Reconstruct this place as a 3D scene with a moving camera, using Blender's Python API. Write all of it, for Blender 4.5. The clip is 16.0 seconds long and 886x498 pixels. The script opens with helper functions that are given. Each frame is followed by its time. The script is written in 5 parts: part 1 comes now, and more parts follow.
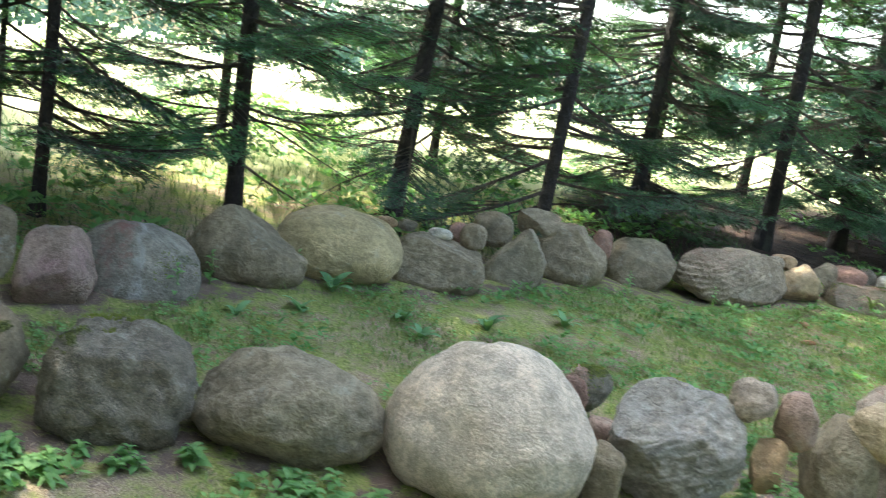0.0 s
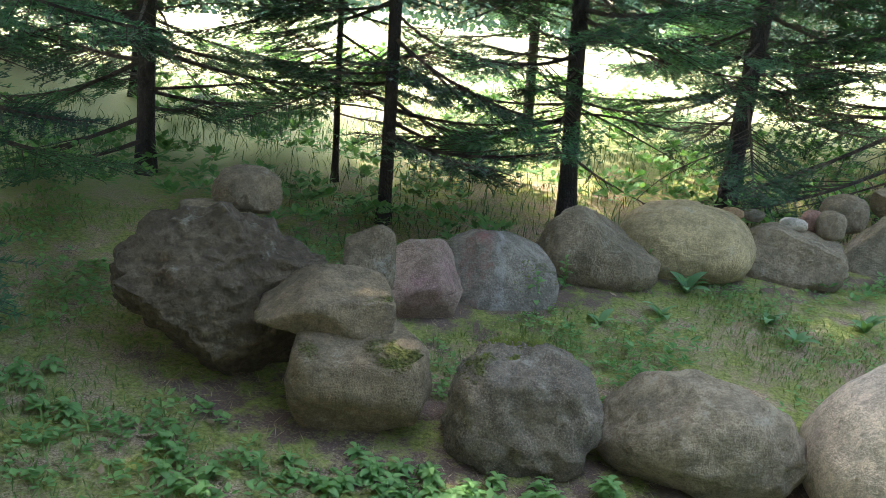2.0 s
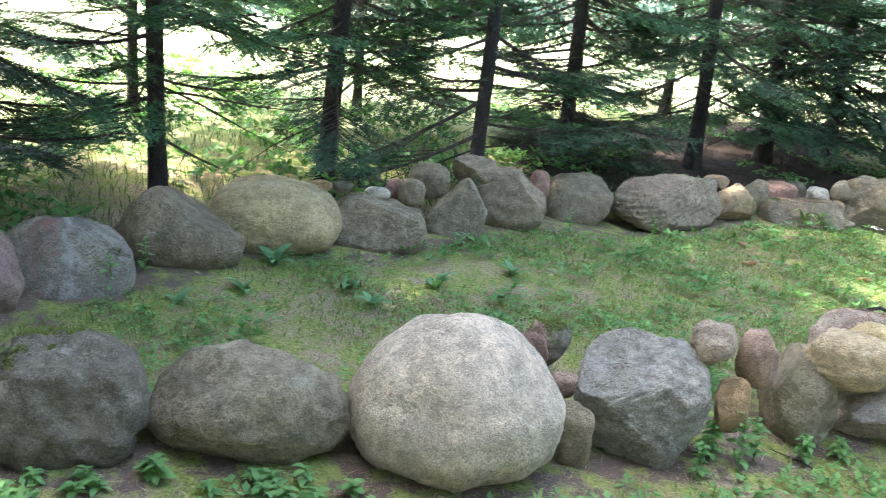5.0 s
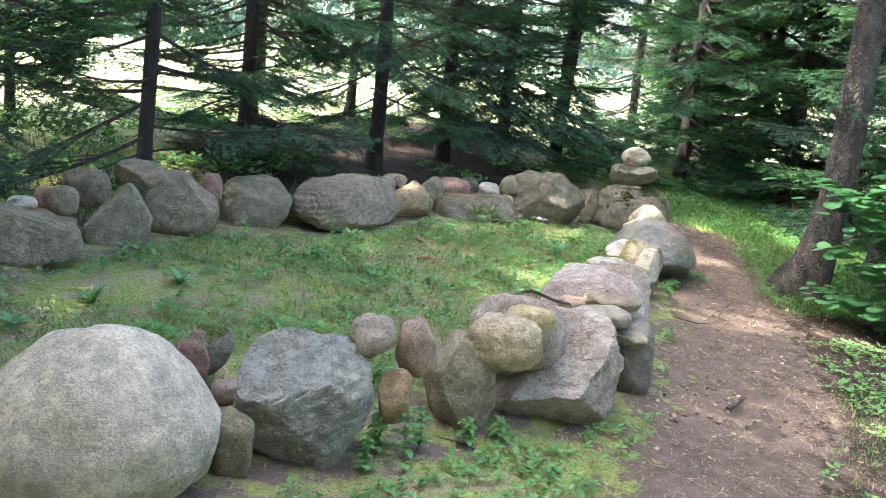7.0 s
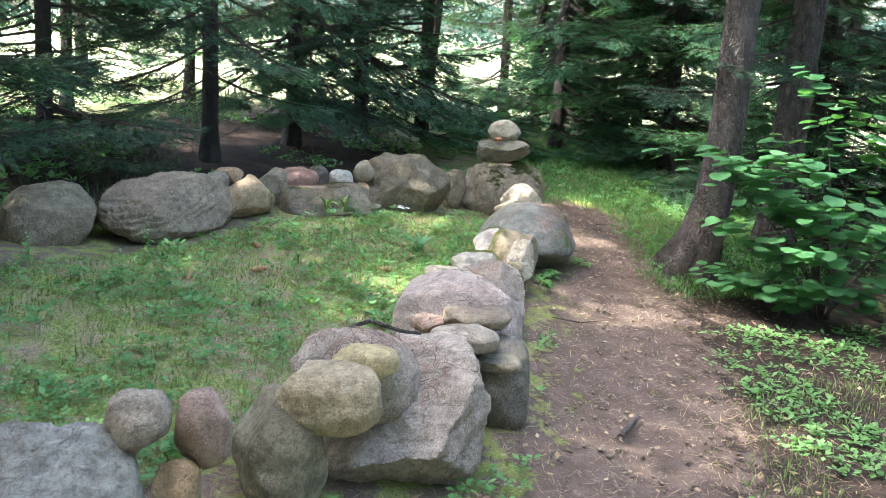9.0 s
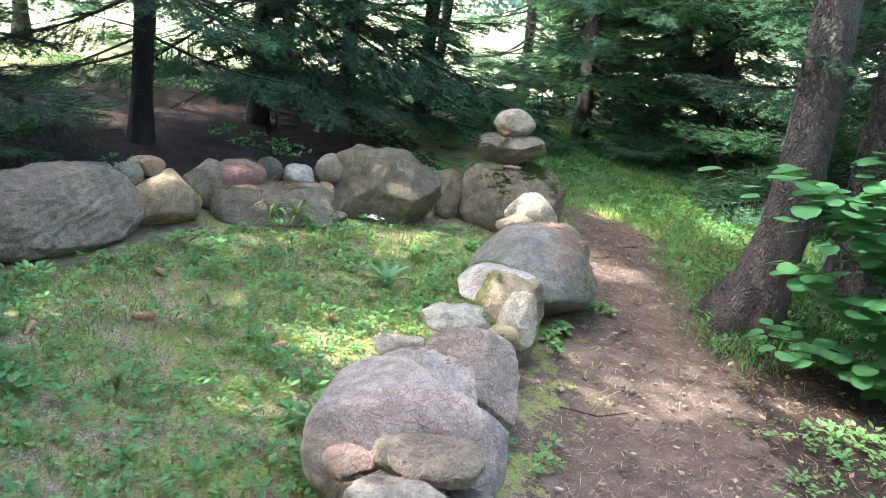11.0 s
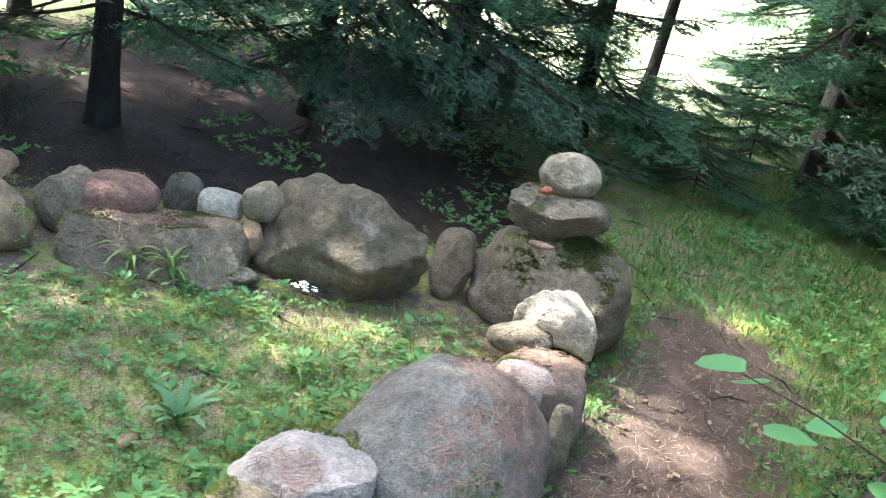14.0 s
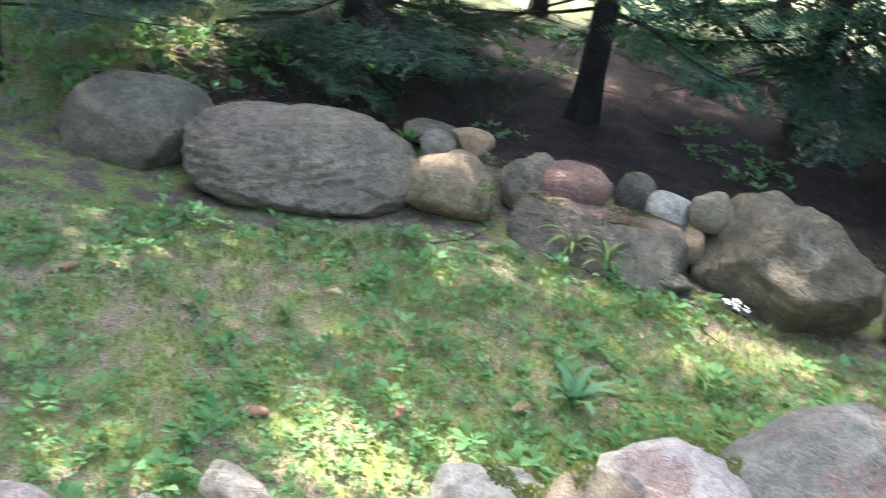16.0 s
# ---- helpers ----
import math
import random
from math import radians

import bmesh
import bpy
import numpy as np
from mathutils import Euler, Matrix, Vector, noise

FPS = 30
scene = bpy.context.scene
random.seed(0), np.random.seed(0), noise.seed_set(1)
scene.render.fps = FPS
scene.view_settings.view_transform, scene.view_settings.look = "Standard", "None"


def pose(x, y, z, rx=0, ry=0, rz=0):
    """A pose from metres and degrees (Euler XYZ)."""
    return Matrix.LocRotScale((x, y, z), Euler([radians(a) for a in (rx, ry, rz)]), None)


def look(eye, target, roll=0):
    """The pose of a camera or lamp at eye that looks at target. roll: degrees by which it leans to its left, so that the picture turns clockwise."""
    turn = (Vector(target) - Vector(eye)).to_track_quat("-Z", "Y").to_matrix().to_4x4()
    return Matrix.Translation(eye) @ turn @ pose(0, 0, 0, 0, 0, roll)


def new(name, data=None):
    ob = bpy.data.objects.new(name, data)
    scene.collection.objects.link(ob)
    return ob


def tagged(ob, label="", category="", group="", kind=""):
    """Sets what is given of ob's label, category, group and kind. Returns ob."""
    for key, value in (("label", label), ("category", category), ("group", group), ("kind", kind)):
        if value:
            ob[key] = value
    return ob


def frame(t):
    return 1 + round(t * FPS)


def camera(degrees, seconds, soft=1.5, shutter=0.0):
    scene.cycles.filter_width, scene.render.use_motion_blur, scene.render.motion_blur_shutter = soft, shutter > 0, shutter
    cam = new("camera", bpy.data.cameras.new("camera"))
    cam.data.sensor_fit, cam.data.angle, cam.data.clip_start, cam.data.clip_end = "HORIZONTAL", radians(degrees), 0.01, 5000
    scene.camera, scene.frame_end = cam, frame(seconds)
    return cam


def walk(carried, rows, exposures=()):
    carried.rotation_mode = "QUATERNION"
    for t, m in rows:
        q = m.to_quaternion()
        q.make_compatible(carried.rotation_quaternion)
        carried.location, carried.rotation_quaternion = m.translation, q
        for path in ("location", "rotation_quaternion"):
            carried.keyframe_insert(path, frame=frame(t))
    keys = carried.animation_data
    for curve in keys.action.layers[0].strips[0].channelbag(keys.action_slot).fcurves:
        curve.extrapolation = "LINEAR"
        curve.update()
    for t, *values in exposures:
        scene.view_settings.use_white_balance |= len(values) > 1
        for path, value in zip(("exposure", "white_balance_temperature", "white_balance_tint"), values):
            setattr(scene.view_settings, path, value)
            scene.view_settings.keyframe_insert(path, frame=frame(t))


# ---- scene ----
# ---- camera ----
cam = camera(50.0, 16.0, soft=0.8, shutter=0.25)
PATH = [
    (0, (0.000, 0.000, 1.460), (-0.000, 1.968, 1.104), 9.56),
    (0.5, (-0.175, 0.089, 1.473), (-0.376, 2.051, 1.137), 8.63),
    (1, (-0.358, 0.125, 1.502), (-0.744, 2.046, 1.103), 6.65),
    (1.5, (-0.454, 0.130, 1.515), (-0.959, 2.009, 1.054), 4.62),
    (2, (-0.479, 0.138, 1.512), (-0.969, 2.015, 1.026), 4.48),
    (2.5, (-0.457, 0.139, 1.510), (-0.905, 2.025, 1.016), 4.99),
    (3, (-0.389, 0.155, 1.509), (-0.754, 2.057, 1.011), 4.90),
    (3.5, (-0.309, 0.159, 1.501), (-0.578, 2.075, 0.996), 4.69),
    (4, (-0.221, 0.156, 1.514), (-0.351, 2.087, 1.007), 4.75),
    (4.5, (-0.134, 0.134, 1.543), (-0.107, 2.070, 1.040), 5.07),
    (5, (-0.082, 0.125, 1.553), (0.088, 2.059, 1.075), 5.14),
    (7.5, (0.183, 0.207, 1.518), (0.977, 1.998, 1.111), 5.97),
    (8, (0.276, 0.322, 1.539), (1.063, 2.107, 1.099), 6.03),
    (8.5, (0.448, 0.582, 1.524), (1.407, 2.278, 1.070), 5.02),
    (9, (0.650, 0.830, 1.525), (1.611, 2.526, 1.078), 3.38),
    (11.5, (1.766, 2.246, 1.511), (2.639, 3.966, 0.982), 8.13),
    (12, (2.080, 2.464, 1.522), (2.717, 4.286, 0.998), 10.74),
    (12.5, (2.361, 2.695, 1.554), (2.912, 4.526, 0.969), 12.09),
    (13, (2.686, 2.888, 1.580), (3.077, 4.748, 0.958), 9.99),
    (13.5, (3.063, 3.060, 1.621), (3.366, 4.929, 0.975), 11.27),
    (14, (3.313, 3.233, 1.641), (3.614, 5.098, 0.985), 11.05),
    (14.5, (3.481, 3.325, 1.597), (3.572, 5.190, 0.880), 8.75),
    (15, (3.578, 3.326, 1.557), (3.496, 5.174, 0.798), 8.80),
    (15.5, (3.550, 3.300, 1.580), (3.203, 5.104, 0.788), 9.43),
    (16, (3.494, 3.249, 1.622), (2.816, 4.955, 0.827), 9.93),
]
EXPOSURES = [(0.0, 3.45, 6450, 4), (0.5, 3.25, 6450, 5), (1.5, 3.15, 6600, 7), (2.2, 3.4, 6600, 9), (3.0, 3.6, 6500, 9), (5.0, 3.65, 6200, 9), (8.0, 3.35, 6000, 8), (12.0, 3.25, 5750, 8), (14.0, 3.25, 5750, 9), (16.0, 3.3, 5800, 11)]
walk(cam, [(t, look(eye, target, roll)) for t, eye, target, roll in PATH], EXPOSURES)

# ---- world and sun ----
SUN_DIR = Vector((-0.58, 0.22, 1.0)).normalized()
world = bpy.data.worlds.new("sky")
scene.world = world
world.use_nodes = True
wn = world.node_tree
sky = wn.nodes.new("ShaderNodeTexSky")
sky.sky_type, sky.sun_disc = "NISHITA", False
sky.sun_elevation = math.asin(SUN_DIR.z)
sky.air_density, sky.dust_density = 1.2, 4.0
sky.sun_rotation = math.atan2(SUN_DIR.x, SUN_DIR.y)
wn.links.new(sky.outputs[0], wn.nodes["Background"].inputs[0])
wn.nodes["Background"].inputs[1].default_value = 0.15
sun_data = bpy.data.lights.new("sun", "SUN")
sun_data.energy, sun_data.angle, sun_data.color = 2.3, radians(0.6), (1.0, 0.94, 0.83)
sun = new("sun", sun_data)
sun.matrix_world = look(SUN_DIR * 60, (0, 0, 0))


# ---- materials ----
def mat(name):
    m = bpy.data.materials.new(name)
    m.use_nodes = True
    return m, m.node_tree, m.node_tree.nodes["Principled BSDF"]


def node(nt, kind, **sets):
    n = nt.nodes.new(kind)
    for k, v in sets.items():
        n.inputs[k].default_value = v
    return n


def noise_tex(nt, coord, scale, detail=6.0, rough=0.6, out="Fac"):
    n = node(nt, "ShaderNodeTexNoise", Scale=scale, Detail=detail, Roughness=rough)
    nt.links.new(coord, n.inputs["Vector"])
    return n.outputs[out]


def ramp(nt, fac, lo, hi, c0=(0, 0, 0, 1), c1=(1, 1, 1, 1)):
    r = nt.nodes.new("ShaderNodeValToRGB")
    r.color_ramp.elements[0].position, r.color_ramp.elements[1].position = lo, hi
    r.color_ramp.elements[0].color, r.color_ramp.elements[1].color = c0, c1
    nt.links.new(fac, r.inputs[0])
    return r.outputs[0]


def mix(nt, fac, a, b, kind="MIX"):
    n = nt.nodes.new("ShaderNodeMix")
    n.data_type, n.blend_type = "RGBA", kind
    for sock, v in ((n.inputs[0], fac), (n.inputs[6], a), (n.inputs[7], b)):
        if isinstance(v, (int, float)):
            sock.default_value = v
        elif isinstance(v, tuple):
            sock.default_value = (*v, 1) if len(v) == 3 else v
        else:
            nt.links.new(v, sock)
    return n.outputs[2]


def math_node(nt, op, a, b=0.0):
    n = nt.nodes.new("ShaderNodeMath")
    n.operation = op
    for sock, v in ((n.inputs[0], a), (n.inputs[1], b)):
        if isinstance(v, (int, float)):
            sock.default_value = v
        else:
            nt.links.new(v, sock)
    return n.outputs[0]


def bump(nt, shader, height, strength, distance, normal=None):
    b = node(nt, "ShaderNodeBump", Strength=strength, Distance=distance)
    nt.links.new(height, b.inputs["Height"])
    if normal is not None:
        nt.links.new(normal, b.inputs["Normal"])
    nt.links.new(b.outputs[0], shader.inputs["Normal"])
    return b.outputs[0]


ROCKS = {}


def rock(color, moss=0.0, speckle=0.5, band=0.0, vein=0.0, needles=0.0, second=None, stripe=False):
    """Weathered field stone: mineral grain, lichen blotches, streaks, moss and needle litter on faces that look up."""
    key = (color, moss, speckle, band, vein, needles, second, stripe)
    if key in ROCKS:
        return ROCKS[key]
    m, nt, sh = mat("field_stone")
    tc = nt.nodes.new("ShaderNodeTexCoord")
    info = nt.nodes.new("ShaderNodeObjectInfo")
    off = nt.nodes.new("ShaderNodeVectorMath")
    off.operation = "MULTIPLY_ADD"
    off.inputs[1].default_value = (1, 1, 1)
    shift = nt.nodes.new("ShaderNodeCombineXYZ")
    for i, k in enumerate((17.0, 31.0, 53.0)):
        nt.links.new(math_node(nt, "MULTIPLY", info.outputs["Random"], k), shift.inputs[i])
    nt.links.new(tc.outputs["Object"], off.inputs[0])
    nt.links.new(shift.outputs[0], off.inputs[2])
    co = off.outputs[0]
    r, g_, b = color[0] * 1.24, color[1] * 1.15, color[2] * 1.04
    big = noise_tex(nt, co, 5.0, 5)
    mid = noise_tex(nt, co, 22.0, 6, 0.65)
    grain = noise_tex(nt, co, 190.0, 4, 0.75)
    pits = noise_tex(nt, co, 85.0, 5, 0.7)
    c = mix(nt, ramp(nt, big, 0.33, 0.68), (r * 0.72, g_ * 0.72, b * 0.7), (r * 1.18, g_ * 1.16, b * 1.1))
    if second:
        c = mix(nt, ramp(nt, noise_tex(nt, co, 3.4, 4, 0.55), 0.5, 0.6), c, second)
    c = mix(nt, ramp(nt, mid, 0.42, 0.58), mix(nt, 0.58, c, (r * 0.42, g_ * 0.42, b * 0.40)), c)
    c = mix(nt, math_node(nt, "MULTIPLY", ramp(nt, grain, 0.5, 0.68), 0.75 * speckle), c, (r * 1.5 + .04, g_ * 1.4 + .03, b * 1.4 + .03))
    c = mix(nt, math_node(nt, "MULTIPLY", ramp(nt, grain, 0.3, 0.47, (1, 1, 1, 1), (0, 0, 0, 1)), 0.6 * speckle), c, (r * 0.3, g_ * 0.3, b * 0.3))
    # pale lichen and dark algae blotches
    lich = noise_tex(nt, co, 11.0, 8, 0.72)
    c = mix(nt, math_node(nt, "MULTIPLY", ramp(nt, lich, 0.58, 0.66), 0.4), c, (0.40, 0.40, 0.33))
    c = mix(nt, math_node(nt, "MULTIPLY", ramp(nt, noise_tex(nt, co, 7.3, 7, 0.7), 0.54, 0.7), 0.5), c, (0.075, 0.075, 0.055))
    c = mix(nt, math_node(nt, "MULTIPLY", ramp(nt, pits, 0.36, 0.50, (1, 1, 1, 1), (0, 0, 0, 1)), 0.45), c, (r * 0.3, g_ * 0.28, b * 0.24))
    if stripe:
        # a red mineral patch and a white vein that run up the face
        along = nt.nodes.new("ShaderNodeSeparateXYZ")
        nt.links.new(tc.outputs["Object"], along.inputs[0])
        wavy = math_node(nt, "ADD", along.outputs[0], math_node(nt, "MULTIPLY", math_node(nt, "SUBTRACT", noise_tex(nt, co, 9.0, 7, 0.7), 0.5), 0.22))
        red = ramp(nt, math_node(nt, "ABSOLUTE", math_node(nt, "ADD", wavy, 0.075)), 0.035, 0.05, (1, 1, 1, 1), (0, 0, 0, 1))
        c = mix(nt, math_node(nt, "MULTIPLY", red, ramp(nt, noise_tex(nt, co, 14.0, 5, 0.7), 0.42, 0.75)), c, (0.33, 0.13, 0.11))
        white = ramp(nt, math_node(nt, "ABSOLUTE", math_node(nt, "SUBTRACT", wavy, 0.005)), 0.014, 0.022, (1, 1, 1, 1), (0, 0, 0, 1))
        c = mix(nt, math_node(nt, "MULTIPLY", white, ramp(nt, mid, 0.3, 0.8)), c, (0.44, 0.41, 0.36))
    height = math_node(nt, "ADD", math_node(nt, "MULTIPLY", mid, 0.8), math_node(nt, "ADD", math_node(nt, "MULTIPLY", grain, 0.3), math_node(nt, "MULTIPLY", pits, 0.6)))
    if band:
        w = node(nt, "ShaderNodeTexWave", Scale=4.5, Distortion=11.0, Detail=6.0)
        w.bands_direction = "Z"
        w.inputs["Detail Scale"].default_value = 2.0
        nt.links.new(co, w.inputs["Vector"])
        c = mix(nt, math_node(nt, "MULTIPLY", ramp(nt, w.outputs["Fac"], 0.0, 0.4, (1, 1, 1, 1), (0, 0, 0, 1)), 0.55 * band), c, (r * 0.4, g_ * 0.4, b * 0.4))
        height = math_node(nt, "ADD", height, math_node(nt, "MULTIPLY", w.outputs["Fac"], 0.9 * band))
    if vein:
        v = node(nt, "ShaderNodeTexVoronoi", Scale=4.2)
        v.feature = "DISTANCE_TO_EDGE"
        warp = nt.nodes.new("ShaderNodeVectorMath")
        warp.operation = "MULTIPLY_ADD"
        warp.inputs[1].default_value = (0.25, 0.25, 0.25)
        nt.links.new(noise_tex(nt, co, 6.0, 4, 0.6, "Color"), warp.inputs[0])
        nt.links.new(co, warp.inputs[2])
        nt.links.new(warp.outputs[0], v.inputs["Vector"])
        crack = math_node(nt, "MULTIPLY", ramp(nt, v.outputs["Distance"], 0.0, 0.014, (1, 1, 1, 1), (0, 0, 0, 1)), ramp(nt, noise_tex(nt, co, 3.1, 3), 0.42, 0.6))
        c = mix(nt, math_node(nt, "MULTIPLY", crack, 0.8 * vein), c, (0.03, 0.03, 0.028))
        height = math_node(nt, "SUBTRACT", height, math_node(nt, "MULTIPLY", crack, 1.2 * vein))
    geo = nt.nodes.new("ShaderNodeNewGeometry")
    sep = nt.nodes.new("ShaderNodeSeparateXYZ")
    nt.links.new(geo.outputs["True Normal"], sep.inputs[0])
    if needles:
        up = ramp(nt, math_node(nt, "ADD", sep.outputs[2], math_node(nt, "MULTIPLY", math_node(nt, "SUBTRACT", big, 0.5), 1.6)), 1.10 - 0.25 * needles, 1.16 - 0.22 * needles)
        c = mix(nt, math_node(nt, "MULTIPLY", up, 0.75), c, mix(nt, ramp(nt, grain, 0.4, 0.6), (0.11, 0.045, 0.025), (0.26, 0.12, 0.07)))
    if moss:
        patch = math_node(nt, "ADD", math_node(nt, "MULTIPLY", sep.outputs[2], 0.30), noise_tex(nt, co, 4.6, 6, 0.62))
        mk = ramp(nt, patch, 0.86 - 0.3 * moss, 0.93 - 0.3 * moss)
        c = mix(nt, mk, c, mix(nt, ramp(nt, noise_tex(nt, co, 90.0, 3), 0.35, 0.65), (0.05, 0.062, 0.014), (0.17, 0.18, 0.05)))
        height = math_node(nt, "ADD", height, math_node(nt, "MULTIPLY", math_node(nt, "MULTIPLY", mk, noise_tex(nt, co, 120.0, 2)), 2.5))
    nt.links.new(c, sh.inputs["Base Color"])
    sh.inputs["Roughness"].default_value = 0.86
    sh.inputs["Specular IOR Level"].default_value = 0.15
    bump(nt, sh, height, 0.9, 0.024)
    ROCKS[key] = m
    return m


def leafy(name, dark, light, through_share=0.4, rough=0.5):
    """Leaf or needle: two greens varied from piece to piece, with light coming through."""
    m, nt, sh = mat(name)
    info = nt.nodes.new("ShaderNodeObjectInfo")
    geo = nt.nodes.new("ShaderNodeNewGeometry")
    fac = math_node(nt, "ADD", math_node(nt, "MULTIPLY", geo.outputs["Random Per Island"], 0.6), math_node(nt, "MULTIPLY", info.outputs["Random"], 0.4))
    c = mix(nt, fac, dark, light)
    nt.links.new(c, sh.inputs["Base Color"])
    sh.inputs["Roughness"].default_value = rough
    sh.inputs["Specular IOR Level"].default_value = 0.18
    tr = nt.nodes.new("ShaderNodeBsdfTranslucent")
    nt.links.new(mix(nt, 1.0, c, (1.25, 1.3, 0.6), "MULTIPLY"), tr.inputs["Color"])
    ms = nt.nodes.new("ShaderNodeMixShader")
    ms.inputs[0].default_value = through_share
    nt.links.new(sh.outputs[0], ms.inputs[1])
    nt.links.new(tr.outputs[0], ms.inputs[2])
    nt.links.new(ms.outputs[0], nt.nodes["Material Output"].inputs[0])
    return m


def bark(name, color, rough_scale=1.0):
    m, nt, sh = mat(name)
    tc = nt.nodes.new("ShaderNodeTexCoord")
    mp = node(nt, "ShaderNodeMapping", Scale=(1, 1, 0.45))
    nt.links.new(tc.outputs["Object"], mp.inputs[0])
    co = mp.outputs[0]
    r, g_, b = color
    vor = node(nt, "ShaderNodeTexVoronoi", Scale=75.0 * rough_scale)
    vor.feature = "DISTANCE_TO_EDGE"
    wob = nt.nodes.new("ShaderNodeVectorMath")
    wob.operation = "MULTIPLY_ADD"
    wob.inputs[1].default_value = (0.06, 0.06, 0.06)
    nt.links.new(noise_tex(nt, co, 30.0, 3, 0.6, "Color"), wob.inputs[0])
    nt.links.new(co, wob.inputs[2])
    nt.links.new(wob.outputs[0], vor.inputs["Vector"])
    scale = ramp(nt, vor.outputs["Distance"], 0.0, 0.34)
    c = mix(nt, scale, (r * 0.5, g_ * 0.47, b * 0.45), (r, g_, b))
    c = mix(nt, ramp(nt, noise_tex(nt, co, 14.0, 6), 0.4, 0.65), c, (r * 1.5, g_ * 1.45, b * 1.4))
    c = mix(nt, math_node(nt, "MULTIPLY", ramp(nt, noise_tex(nt, co, 5.0, 5), 0.55, 0.7), 0.5), c, (0.10, 0.12, 0.075))
    nt.links.new(c, sh.inputs["Base Color"])
    sh.inputs["Roughness"].default_value = 0.9
    bump(nt, sh, math_node(nt, "ADD", scale, noise_tex(nt, co, 70.0, 4)), 1.0, 0.022)
    return m


BARK = bark("spruce_bark", (0.040, 0.030, 0.024))
BARK_BIG = bark("old_spruce_bark", (0.105, 0.082, 0.072), 0.6)
TWIG_WOOD = bark("twig_wood", (0.07, 0.052, 0.04), 2.0)
NEEDLE = leafy("spruce_needles", (0.022, 0.052, 0.036), (0.075, 0.135, 0.08), 0.4)
# lighter needles for young growth, also for a sky-lit look on shaded trees
NEEDLE_BRIGHT = leafy("young_spruce_needles", (0.045, 0.11, 0.068), (0.125, 0.25, 0.13), 0.42)
GRASS = leafy("grass_blades", (0.085, 0.15, 0.045), (0.25, 0.32, 0.12), 0.35)
HERB = leafy("herb_leaves", (0.08, 0.19, 0.065), (0.24, 0.40, 0.15), 0.4)
DOCK = leafy("dock_leaves", (0.11, 0.23, 0.10), (0.22, 0.37, 0.19), 0.35)
SHRUB_LEAF = leafy("shrub_leaves", (0.05, 0.14, 0.055), (0.12, 0.27, 0.105), 0.4, 0.45)
LAWN = leafy("lawn_blades", (0.06, 0.16, 0.05), (0.15, 0.31, 0.10), 0.4)
PALE_TWIG = leafy("dead_pale_twigs", (0.30, 0.24, 0.14), (0.48, 0.40, 0.26), 0.1, 0.8)
DRY = leafy("dry_needles", (0.07, 0.04, 0.03), (0.40, 0.26, 0.20), 0.1, 0.8)
MOSS = leafy("moss_tips", (0.085, 0.11, 0.025), (0.24, 0.27, 0.07), 0.3, 0.9)
RANK = leafy("rank_grass", (0.045, 0.095, 0.04), (0.13, 0.20, 0.08), 0.35)
# darker copy of the dry needles, shade under the boughs in its colour
SHADED_NEEDLES = leafy("bank_needles", (0.03, 0.02, 0.014), (0.10, 0.065, 0.048), 0.1, 0.8)
DEAD_LEAF = leafy("dead_leaves", (0.22, 0.14, 0.085), (0.55, 0.42, 0.28), 0.2, 0.8)
# muted bluish green, with the haze of distance put into the colour
WOODS = leafy("distant_woods", (0.03, 0.06, 0.05), (0.055, 0.095, 0.07), 0.2, 0.9)
CONE_MAT, cnt, csh = mat("spruce_cone")
ctc = cnt.nodes.new("ShaderNodeTexCoord")
cnt.links.new(mix(cnt, ramp(cnt, noise_tex(cnt, ctc.outputs["Object"], 60.0), 0.35, 0.65), (0.20, 0.09, 0.045), (0.45, 0.25, 0.14)), csh.inputs["Base Color"])
csh.inputs["Roughness"].default_value = 0.75
PETAL, pnt, psh = mat("white_petals")
psh.inputs["Base Color"].default_value = (0.8, 0.8, 0.76, 1)
psh.inputs["Roughness"].default_value = 0.6


